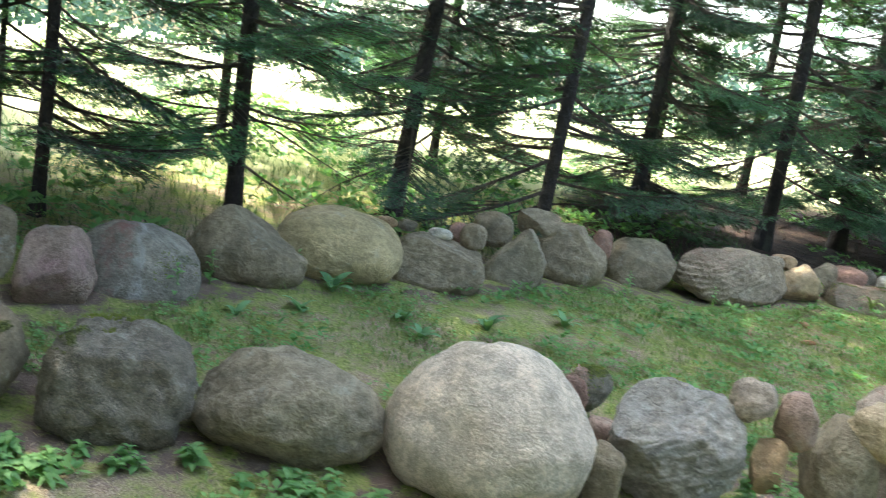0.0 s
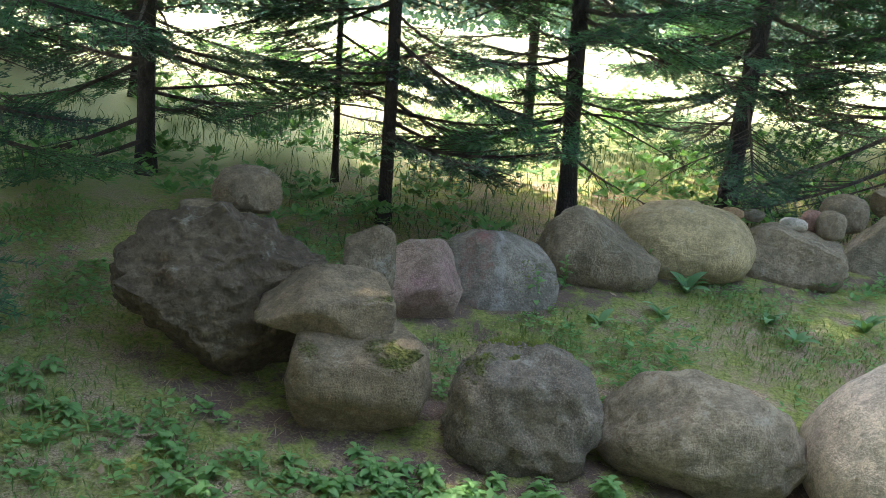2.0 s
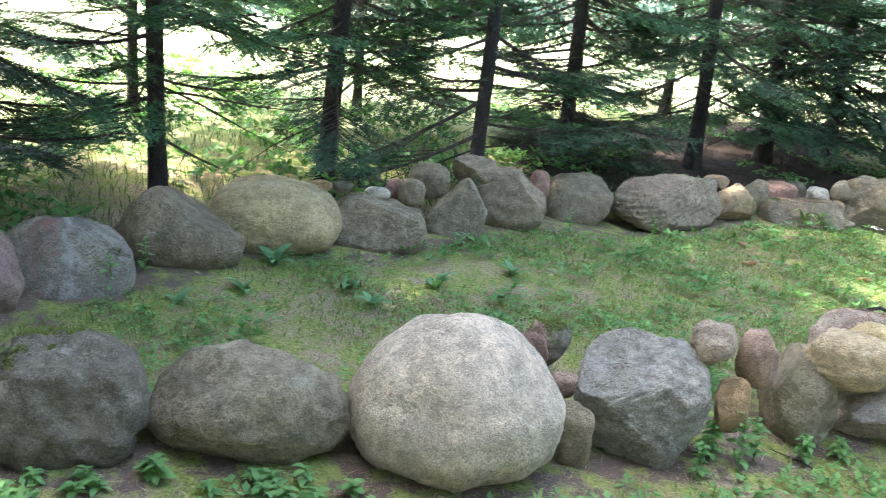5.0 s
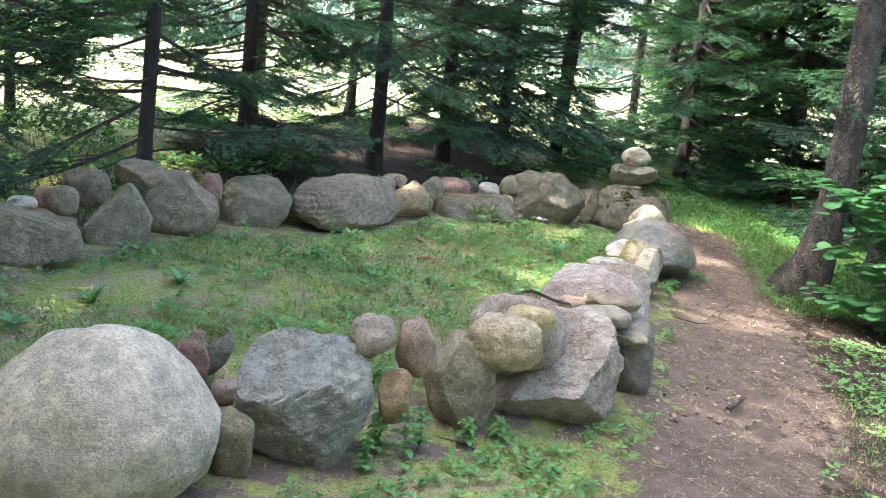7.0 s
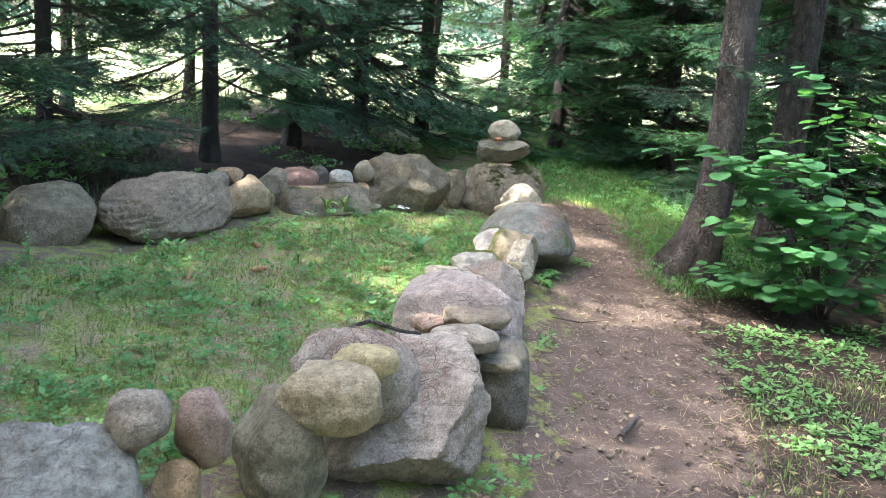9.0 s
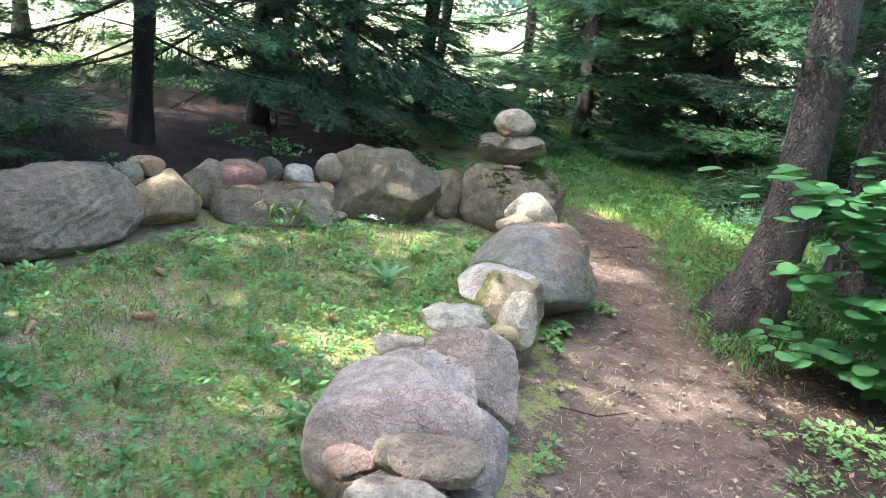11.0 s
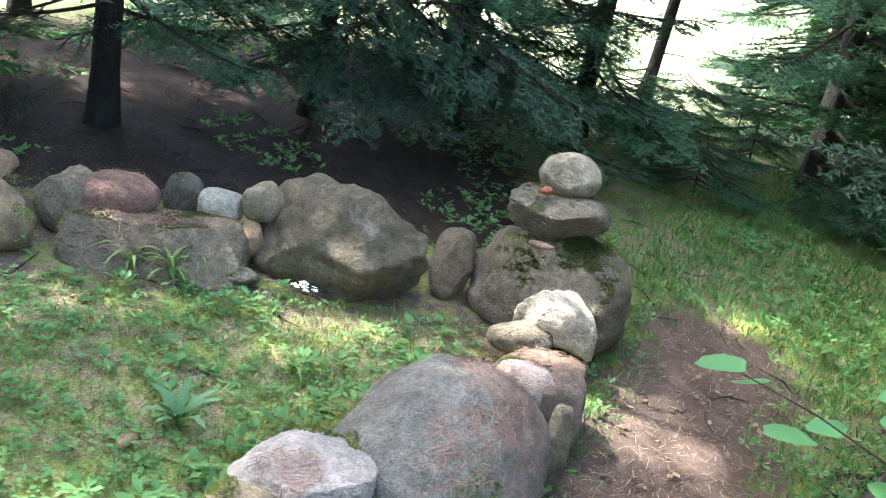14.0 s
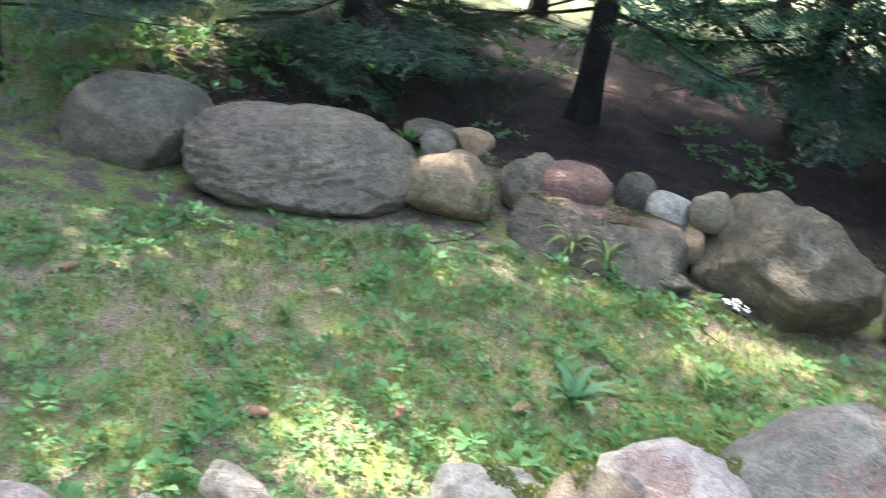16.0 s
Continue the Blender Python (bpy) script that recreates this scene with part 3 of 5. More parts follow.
stone((1.495, 3.184, 0.181), (0.268, 0.276, 0.356), -23.8, "boulder", "smooth greenish grey round boulder", GREY, fine=True, group=NEAR_ARC)
stone((1.968, 3.351, 0.130), (0.533, 0.573, 0.420), -24.3, "boulder", "slanting pale granite boulder with needles on top", PINK_NEEDLES, box=3.2, cuts=2, lean=(0.25, 0), rough=1.1, fine=True, strata=0.6, layers=5.0, dip=-0.5, chops=((-0.15, -0.72, 0.68, 0.55), (0.1, -0.8, -0.6, 0.85), (-0.75, -0.3, 0.55, 0.62), (0.7, -0.65, 0.2, 0.8), (0, 0, 1, 0.85)), group=SIDE_ARC)
stone((1.615, 3.129, 0.413), (0.300, 0.216, 0.202), -22.8, "stone", "yellowish round stone lying against slanting boulder", rock((0.47, 0.40, 0.285), 0.0, 0.6), cuts=3, fine=True, group=SIDE_ARC)
stone((1.750, 3.190, 0.545), (0.202, 0.166, 0.085), -25.0, "stone", "tan angular flat stone on top of wall", YELLOW, box=3, cuts=8, group=SIDE_ARC)
stone((1.786, 3.328, 0.311), (0.399, 0.246, 0.323), -24.5, "stone", "low grey stone covered with brown needles", PINK_NEEDLES, group=SIDE_ARC)
stone((2.459, 3.568, 0.149), (0.239, 0.295, 0.312), -33.5, "boulder", "dark grey block standing at the path edge", rock((0.2, 0.19, 0.165), 0.0, 0.6), box=3.6, cuts=2, chops=((0.5, -0.85, 0.1, 0.7), (-0.6, -0.7, 0.3, 0.75), (0, -0.4, 0.9, 0.8)), group=SIDE_ARC)
stone((2.431, 3.695, 0.478), (0.260, 0.241, 0.055), -31.9, "stone", "flat grey slab laid on the wall", GREY, box=3.6, cuts=4, group=SIDE_ARC)
stone((2.306, 3.559, 0.435), (0.249, 0.205, 0.090), -31.3, "stone", "rough flat grey chip on the wall", rock((0.33, 0.3, 0.26), 0.0, 0.8), box=3, cuts=7, group=SIDE_ARC)
stone((2.278, 3.772, 0.437), (0.137, 0.127, 0.067), -29.0, "stone", "pinkish white chip on the wall", PINK, group=SIDE_ARC)
stone((2.408, 3.501, 0.366), (0.179, 0.166, 0.053), -33.3, "stone", "thin grey ledge stone in the wall", GREY, box=3.6, group=SIDE_ARC)
stone((2.521, 3.976, 0.256), (0.513, 0.449, 0.328), -30.7, "boulder", "smooth purple pink granite boulder", PURPLE, cuts=3, rough=0.8, fine=True, group=SIDE_ARC)
stone((2.683, 4.219, 0.314), (0.319, 0.295, 0.208), -23.9, "boulder", "whitish boulder with a split crest", rock((0.5, 0.46, 0.42), 0.0, 0.6, 0.0, 0.4, 0.5), box=3, cuts=3, chops=((-0.4, -0.6, 0.7, 0.55), (0.5, -0.5, 0.7, 0.6), (0.1, -0.95, -0.1, 0.7)), fine=True, group=SIDE_ARC)
stone((2.916, 4.367, 0.206), (0.318, 0.311, 0.316), -27.6, "boulder", "pinkish grey broken boulder with needles", PINK_NEEDLES, box=3, cuts=3, chops=((-0.3, -0.6, 0.75, 0.6), (0.6, -0.6, 0.5, 0.65), (0, -0.9, -0.4, 0.7)), fine=True, group=SIDE_ARC)
stone((2.697, 4.441, 0.435), (0.161, 0.083, 0.066), -10.9, "stone", "crusty white flat stone on wall", WHITE_CRACK, box=3, cuts=6, rough=1.6, group=SIDE_ARC)
stone((3.085, 4.785, 0.358), (0.263, 0.243, 0.097), -19.1, "stone", "pale stone with thick green moss cushion", rock((0.44, 0.43, 0.39), 0.0, 0.4), cuts=4, fine=True, group=SIDE_ARC)
stone((3.293, 4.804, 0.216), (0.311, 0.272, 0.343), -23.8, "boulder", "smooth grey brown boulder leaning to the path", BROWN, cuts=5, lean=(0.2, 0), fine=True, group=SIDE_ARC)
stone((3.227, 4.603, 0.343), (0.147, 0.106, 0.208), -24.4, "stone", "white jagged fractured stone", WHITE_CRACK, box=3, cuts=8, rough=1.6, chops=((-0.3, -0.6, 0.7, 0.5), (0.6, -0.7, 0.2, 0.55)), fine=True, group=SIDE_ARC)
stone((3.106, 4.496, 0.419), (0.108, 0.100, 0.053), -22.5, "stone", "small yellowish stone on the wall", YELLOW, group=SIDE_ARC)
stone((3.398, 5.037, 0.372), (0.314, 0.291, 0.117), -23.9, "stone", "purplish white stone with flat top", rock((0.5, 0.48, 0.47), 0.0, 0.7, 0.0, 0.4, 0.12, (0.38, 0.33, 0.33)), box=3, cuts=3, chops=((0, -0.3, 0.95, 0.55), (-0.3, -0.9, 0.2, 0.6), (0.7, -0.7, 0.1, 0.65)), fine=True, group=SIDE_ARC)
stone((3.755, 5.330, 0.180), (0.540, 0.690, 0.400), -26.0, "boulder", "large blue grey granite boulder strewn with needles", BLUE, prof=(0.92, 1.05, 0.8), box=2.25, cuts=1, rough=0.8, fine=True, group=SIDE_ARC)
stone((4.068, 5.674, 0.245), (0.317, 0.326, 0.253), -29.8, "boulder", "pinkish brown boulder beside the path", rock((0.32, 0.26, 0.22), 0.2, 0.6), group=SIDE_ARC)
stone((4.070, 5.408, 0.216), (0.078, 0.064, 0.275), -15.8, "stone", "tall narrow grey stone beside the path", GREY, prof=(0.9, 1, 0.8), group=SIDE_ARC)
stone((4.001, 5.598, 0.393), (0.191, 0.158, 0.105), -12.9, "stone", "purplish stone on top of wall", PURPLE, group=SIDE_ARC)
stone((3.976, 5.480, 0.434), (0.089, 0.082, 0.069), -12.9, "stone", "small whitish grey stone on the wall", rock((0.4, 0.39, 0.35), 0.0), group=SIDE_ARC)
stone((4.226, 6.342, 0.293), (0.571, 0.475, 0.386), -30.2, "boulder", "mossy grey boulder at the foot of cairn", rock((0.30, 0.27, 0.22), 0.45, 0.8), box=2.8, cuts=5, fine=True, group='stones of the cairn')
stone((4.180, 6.301, 0.655), (0.372, 0.298, 0.178), -26.8, "stone", "layered grey slab in the cairn", STRATA, box=3.2, cuts=3, rough=1.2, fine=True, strata=0.8, layers=8.0, dip=0.15, chops=((0.6, -0.6, -0.5, 0.6), (-0.5, -0.8, -0.3, 0.65), (-0.3, -0.5, 0.8, 0.7)), group='stones of the cairn')
stone((4.213, 6.360, 0.796), (0.225, 0.209, 0.158), -26.8, "stone", "smooth pale egg shaped stone topping the cairn", rock((0.4, 0.38, 0.31), 0.0, 0.4), box=2.1, cuts=2, rough=0.6, group='stones of the cairn')
stone((4.114, 6.277, 0.816), (0.045, 0.042, 0.028), -26.1, "stone", "tiny red brick chip wedged in the cairn", rock((0.42, 0.2, 0.13), 0.0), box=4, group='stones of the cairn')
stone((4.021, 6.184, 0.649), (0.076, 0.070, 0.035), -25.4, "stone", "small wedge stone under layered slab", GREY, group='stones of the cairn')
stone((4.109, 6.159, 0.663), (0.092, 0.038, 0.021), -26.8, "stone", "small flat wedge stone under layered slab", PINK, group='stones of the cairn')
# paler than its rock, so that it looks sunlit
stone((4.184, 6.032, 0.353), (0.288, 0.178, 0.214), -14.6, "stone", "white arched jagged stone with sunlight in its colour", rock((0.74, 0.68, 0.58), 0.0, 0.5, 0.0, 0.5, 0.0, (0.52, 0.44, 0.36)), box=2.8, cuts=5, rough=1.3, fine=True, arch=0.6, group=SIDE_ARC)
stone((4.060, 5.985, 0.345), (0.220, 0.130, 0.125), -12.4, "stone", "flat grey stone beneath white stone", GREY, group=SIDE_ARC)
stone((3.869, 6.407, 0.332), (0.160, 0.135, 0.283), -23.3, "stone", "narrow grey stone standing beside the cairn", BROWN, box=3.6, cuts=2, prof=(0.7, 1, 0.9), chops=((0.3, -0.9, 0.2, 0.6), (-0.5, -0.6, 0.6, 0.65)), group=FAR_ARC)
stone((3.462, 6.340, 0.347), (0.570, 0.389, 0.387), -17.0, "boulder", "dark ridged boulder shaped like a shield", rock((0.2, 0.18, 0.138), 0.0, 0.6, 0.0), box=2.5, cuts=1, depth_cut=(0.62, 0.9), rough=1.3, fine=True, chops=((-0.75, -0.6, 0.3, 0.66), (0.15, -0.92, 0.36, 0.6), (0.62, -0.62, 0.48, 0.6), (-0.1, -0.93, -0.36, 0.64), (0.75, -0.5, -0.45, 0.7), (-0.2, -0.2, 0.95, 0.82)), group=FAR_ARC)
stone((3.179, 6.397, 0.536), (0.147, 0.136, 0.148), -12.5, "stone", "tan rounded stone standing in the wall", rock((0.36, 0.32, 0.24), 0.0), prof=(0.9, 1, 0.75), group=FAR_ARC)
stone((3.150, 6.335, 0.426), (0.090, 0.084, 0.126), -12.2, "stone", "small tan stone below another", ORANGE, group=FAR_ARC)
stone((3.147, 6.177, 0.381), (0.125, 0.115, 0.067), -12.7, "stone", "small grey stone at the wall foot", GREY_MOSS, group=FAR_ARC)
stone((2.860, 6.270, 0.400), (0.570, 0.382, 0.158), -2.0, "boulder", "long flat mossy boulder carrying smaller stones", rock((0.24, 0.215, 0.17), 0.4, 0.6, 0.0, 0.0, 0.7), box=4.5, cuts=3, fine=True, chops=((0, -0.95, 0.2, 0.75), (0, 0, 1, 0.85)), group=FAR_ARC)
stone((3.035, 6.419, 0.501), (0.158, 0.146, 0.123), -10.3, "stone", "smooth white rounded stone", WHITE, rough=0.6, cuts=2, group=FAR_ARC)
stone((2.904, 6.479, 0.473), (0.136, 0.126, 0.169), -8.2, "stone", "small dark greenish grey stone", DARK, group=FAR_ARC)
stone((2.712, 6.342, 0.502), (0.261, 0.215, 0.152), -5.5, "stone", "smooth dull red rounded stone", rock((0.33, 0.215, 0.185), 0.0, 0.5), rough=0.6, cuts=2, group=FAR_ARC)
stone((2.525, 6.330, 0.430), (0.250, 0.165, 0.235), -2.7, "stone", "grey stone leaning on its neighbours", GREY, tilt=22, cuts=3, fine=True, group=FAR_ARC)
stone((2.325, 6.150, 0.415), (0.300, 0.240, 0.235), 30.3, "boulder", "tan boulder with chipped lower corner", rock((0.44, 0.345, 0.235), 0.0, 0.5), box=2.8, cuts=5, group=FAR_ARC)
stone((2.291, 6.388, 0.551), (0.174, 0.161, 0.107), 1.1, "stone", "orange tan rounded stone on the wall", ORANGE, group=FAR_ARC)
stone((2.199, 6.285, 0.490), (0.131, 0.121, 0.161), 2.6, "stone", "pitted grey stone with ragged outline", rock((0.36, 0.33, 0.27), 0.0, 0.8), rough=2.2, cuts=7, group=FAR_ARC)
stone((2.062, 6.517, 0.513), (0.224, 0.185, 0.080), 4.5, "stone", "pale grey stone behind long boulder", GREY, group=FAR_ARC)

# ---- trees ----
def part(name, me, material, parent, label=""):
    if not me.materials:
        me.materials.append(material)
    ob = new(name, me)
    ob.parent = parent
    return tagged(ob, label)


def mesh_of(name, verts, faces, material, smooth_shade=False):
    me = bpy.data.meshes.new(name)
    me.from_pydata(verts, [], faces)
    if smooth_shade:
        me.polygons.foreach_set("use_smooth", [True] * len(me.polygons))
    me.materials.append(material)
    return me


def tube(verts, faces, pts, radii, sides):
    """A tapered tube along points, added to the lists."""
    first = len(verts)
    for k, (p, r) in enumerate(zip(pts, radii)):
        a = (Vector(pts[min(k + 1, len(pts) - 1)]) - Vector(pts[max(k - 1, 0)])).normalized()
        u = a.orthogonal().normalized()
        w = a.cross(u)
        for j in range(sides):
            q = Vector(p) + (u * math.cos(j * math.tau / sides) + w * math.sin(j * math.tau / sides)) * r
            verts.append(q[:])
    for k in range(len(pts) - 1):
        for j in range(sides):
            a, b = first + k * sides + j, first + k * sides + (j + 1) % sides
            faces.append((a, b, b + sides, a + sides))


def needle_row(verts, faces, p0, p1, step, length, width, rng):
    """Needles on both sides of and above a twig."""
    d = p1 - p0
    n = max(2, int(d.length / step))
    a = d.normalized()
    side = a.cross(Vector((0, 0, 1))).normalized()
    up = side.cross(a)
    for i in range(n):
        p = p0 + d * ((i + rng.random()) / n)
        for s in (-1, 1):
            ang = rng.uniform(-0.5, 0.9)
            out = (side * s * math.cos(ang) + up * math.sin(ang)) * 0.8 + a * 0.75
            tip = p + out.normalized() * length * rng.uniform(0.75, 1.15)
            f = len(verts)
            verts += [(p - a * width)[:], (p + a * width)[:], tip[:]]
            faces.append((f, f + 1, f + 2))


def spruce_branch(seed, step=0.0125, dense=1.0, needle=0.029, width=0.0054):
    """One drooping branch, a metre long, along +x: the wood and its needles."""
    rng = random.Random(seed)
    wv, wf, nv, nf = [], [], [], []
    sag, kick = rng.uniform(0.12, 0.3), rng.uniform(0.1, 0.25)
    bend = rng.uniform(-0.12, 0.12)

    def axis(s):
        return Vector((s, bend * s * s, -sag * s + kick * s * s))

    tube(wv, wf, [axis(k / 7)[:] for k in range(8)], [0.012 * (1 - k / 8.5) for k in range(8)], 5)
    n = int(22 * dense)
    for i in range(n):
        s = 0.22 + 0.76 * (i + rng.random() * 0.7) / n
        for sd in (-1, 1):
            if rng.random() < 0.1:
                continue
            ln = (0.40 * (1.04 - s) + 0.09) * rng.uniform(0.7, 1.15)
            ang = radians(rng.uniform(42, 62)) * sd
            p0 = axis(s)
            way = Vector((math.cos(ang), math.sin(ang), rng.uniform(-0.35, 0.02))).normalized()
            p1 = p0 + way * ln
            tube(wv, wf, [p0[:], p1[:]], [0.0035, 0.0012], 3)
            bare = p0.lerp(p1, 0.12 + 0.25 * (s < 0.45))
            needle_row(nv, nf, bare, p1, step, needle, width, rng)
            for q in (0.4, 0.65):
                if ln > 0.16:
                    b0 = p0.lerp(p1, q)
                    a2 = ang + radians(rng.uniform(30, 55)) * rng.choice((-1, 1))
                    b1 = b0 + Vector((math.cos(a2), math.sin(a2), rng.uniform(-0.5, 0))).normalized() * ln * 0.36
                    needle_row(nv, nf, b0, b1, step, needle, width, rng)
    needle_row(nv, nf, axis(0.55), axis(1.0), step, needle, width, rng)
    return mesh_of("limb", wv, wf, TWIG_WOOD), (nv, nf)


def branch_kind(seed, material, **k):
    limb, (nv, nf) = spruce_branch(seed, **k)
    me = limb
    verts = [v.co[:] for v in limb.vertices]
    faces = [tuple(p.vertices) for p in limb.polygons]
    o, w = len(verts), len(faces)
    joined = bpy.data.meshes.new("branch")
    joined.from_pydata(verts + nv, [], faces + [tuple(i + o for i in f) for f in nf])
    joined.materials.append(TWIG_WOOD)
    joined.materials.append(material)
    joined.polygons.foreach_set("material_index", [0] * w + [1] * len(nf))
    bpy.data.meshes.remove(me)
    return joined


def bare_branch(seed):
    rng = random.Random(seed)
    v, f = [], []
    sag = rng.uniform(0.0, 0.2)

    def axis(s):
        return Vector((s, 0.06 * math.sin(s * 5 + seed), -sag * s * s))

    tube(v, f, [axis(k / 7)[:] for k in range(8)], [0.009 * (1 - k / 8.3) for k in range(8)], 5)
    for i in range(13):
        s = rng.uniform(0.2, 0.97)
        p = axis(s)
        ang = radians(rng.uniform(30, 65)) * rng.choice((-1, 1))
        ln = rng.uniform(0.1, 0.32) * (1.1 - s)
        q = p + Vector((math.cos(ang), math.sin(ang), rng.uniform(-0.6, 0.3))) * ln
        tube(v, f, [p[:], (p.lerp(q, 0.5) + Vector((0, 0, -0.01)))[:], q[:]], [0.0035, 0.0025, 0.001], 3)
        for _ in range(3):
            r = p.lerp(q, rng.uniform(0.3, 0.9))
            e = r + Vector((rng.uniform(0, 1), rng.uniform(-1, 1), rng.uniform(-0.9, 0.2))).normalized() * ln * 0.35
            tube(v, f, [r[:], e[:]], [0.0016, 0.0007], 3)
    return mesh_of("bare_branch", v, f, TWIG_WOOD)


GREEN = [branch_kind(s, NEEDLE) for s in (1, 2, 3, 4)]
YOUNG_LIT = [branch_kind(s, NEEDLE_BRIGHT) for s in (11, 12, 13)]
COARSE = [branch_kind(s, NEEDLE, step=0.05, dense=0.5, needle=0.055, width=0.02) for s in (21, 22)]
BARE = [bare_branch(s) for s in (31, 32, 33)]


def upper_crown(seed, low, high, reach, whorl=4):
    """The needle mass of a spruce above the lower branches, as one mesh of coarse sprays."""
    rng = random.Random(seed)
    src = [(np.array([v.co[:] for v in me.vertices]), [tuple(p.vertices) for p in me.polygons], [p.material_index for p in me.polygons]) for me in COARSE]
    verts, faces, mats, n = [], [], [], 0
    z = low
    while z < high:
        share = (high - z) / (high - low)
        for k in range(whorl):
            v, f, mi = rng.choice(src)
            size = reach * (0.25 + 0.75 * share) * rng.uniform(0.8, 1.15)
            m = Matrix.Translation((0, 0, z + rng.uniform(-0.15, 0.15))) @ Matrix.Rotation(rng.uniform(0, math.tau), 4, "Z") @ Matrix.Rotation(radians(rng.uniform(-5, 20)), 4, "Y") @ Matrix.Diagonal((size, size, size, 1))
            w = v @ np.array(m.to_3x3()).T + np.array(m.translation)
            verts.append(w)
            faces += [tuple(i + n for i in q) for q in f]
            mats += mi
            n += len(v)
        z += 0.42
    me = bpy.data.meshes.new("upper_crown")
    me.from_pydata(np.concatenate(verts).tolist(), [], faces)
    me.materials.append(TWIG_WOOD)
    me.materials.append(NEEDLE)
    me.polygons.foreach_set("material_index", mats)
    return me


# crowns out of view, shaped and picked per tree to block or pass sunlight
SHADE_CROWNS = [upper_crown(41, 2.6, 10.0, 1.8), upper_crown(42, 2.6, 10.0, 1.8), upper_crown(43, 2.5, 7.5, 0.9), upper_crown(44, 2.5, 9.0, 1.35), upper_crown(45, 5.0, 9.5, 1.15), upper_crown(46, 2.6, 13.0, 1.75, 6), upper_crown(47, 6.0, 12.0, 1.35, 4)]


def trunk_mesh(height, dia, lean, seed, material, flare=1.5, sides=14, sweep=(0, 0)):
    rng = random.Random(seed)
    v, f = [], []
    n = 26
    pts, rad = [], []
    for k in range(n + 1):
        s = (k / n) ** 1.6
        z = height * s - 0.12
        bow = math.exp(-max(z, 0) / 0.42)
        pts.append((lean[0] * z + sweep[0] * bow + 0.012 * math.sin(z * 1.7 + seed), lean[1] * z + sweep[1] * bow + 0.012 * math.cos(z * 1.3 + seed), z))
        rad.append(dia / 2 * ((1 - 0.8 * s) + (flare - 1) * math.exp(-max(z, 0) / (dia * 0.9))))
    tube(v, f, pts, rad, sides)
    out = []
    for i, q in enumerate(v):
        k = i // sides
        c = Vector(pts[k])
        d = Vector(q) - c
        a = math.atan2(d.y, d.x)
        root = 1 + (flare - 1) * 0.35 * math.sin(a * 5 + seed) * math.exp(-max(pts[k][2], 0) / (dia * 0.8))
        out.append((c + d * root * (1 + 0.05 * noise.noise(Vector((a * 2, pts[k][2] * 6, seed))))) [:])
    return mesh_of("trunk", out, f, material, True)


def spruce(x, y, height=10.0, dia=0.12, lean=(0, 0), green=26, bare=14, low=0.4, top=3.9, reach=1.1, seed=0, young=0.3, crown=0, label="", face=None, spread=180, material=None, shed=0.0, sweep=(0, 0), flare=1.5):
    """A spruce: trunk, lower branches one by one, and the crown above. face, spread: the side on which the lower branches grow."""
    rng = random.Random(1000 + seed)
    root = tagged(new("spruce_tree"), label or "slim dark spruce with drooping needle branches", "tree", "spruce belt round the clearing")
    root.location = (x, y, floor_z(x, y))
    part("trunk", trunk_mesh(height, dia, lean, seed, material or BARK, flare, 20 if flare > 1.5 else 14, sweep), BARK, root, "scaly brown bark")

    def put(name, me, z, size, droop, yaw):
        ob = part(name, me, NEEDLE, root)
        ob.matrix_basis = Matrix.Translation((lean[0] * z, lean[1] * z, z)) @ Matrix.Rotation(yaw, 4, "Z") @ Matrix.Rotation(droop, 4, "Y") @ Matrix.Rotation(rng.uniform(-0.3, 0.3), 4, "X") @ Matrix.Diagonal((size, size * rng.uniform(0.8, 1.1), size, 1))

    def heading():
        return rng.uniform(0, math.tau) if face is None else radians(face + rng.uniform(-spread, spread))

    for i in range(green):
        z = low + shed + (top - low - shed) * (i + rng.random()) / green
        put("branch", rng.choice(YOUNG_LIT if rng.random() < young else GREEN), z, reach * rng.uniform(0.6, 1.1), radians(rng.uniform(-8, 22)), heading())
    for i in range(bare):
        z = 0.25 + (top - 0.6) * rng.random()
        put("bare_branch", rng.choice(BARE), z, reach * rng.uniform(0.4, 0.95), radians(rng.uniform(-12, 25)), heading())
    if crown is not None:
        part("upper_crown", SHADE_CROWNS[crown], NEEDLE, root)
    return root


# the thin belt along the meadow
DENSE, OPEN = "dense dark spruce with branches down to the ground", "slim young spruce with open green branches"
spruce(-1.83, 4.15, 13, 0.06, (0.0, 0.02), 54, 12, 0.35, 2.6, 0.95, 1, 0.5, 3, OPEN)
spruce(-2.25, 4.6, 5, 0.035, (0.01, 0), 30, 8, 0.3, 2.4, 0.7, 2, 0.3, None, "thin spruce sapling behind the boulders")
dead_tip = spruce(-1.05, 4.62, 13, 0.085, (-0.03, 0.02), 42, 14, 0.45, 2.6, 1.05, 3, 0.75, 5, "spruce with a pale dead branch and green tips")
spruce(-0.30, 5.25, 13, 0.098, (0.04, 0.02), 34, 14, 0.6, 2.4, 0.95, 4, 0.5, 3, "leaning dark spruce trunk with few branches")
spruce(0.57, 5.75, 10, 0.088, (0.02, 0.02), 38, 18, 0.35, 2.6, 1.1, 5, 0.3, 4, DENSE, 110, 115)
bank_tree = spruce(1.35, 7.05, 11, 0.10, (0.0, 0), 78, 16, 0.12, 2.6, 1.05, 6, 0.1, 4, DENSE, 90, 150)
middle_tree = spruce(2.42, 7.30, 11, 0.115, (0.0, 0), 28, 24, 0.95, 2.7, 1.1, 7, 0.3, 2)
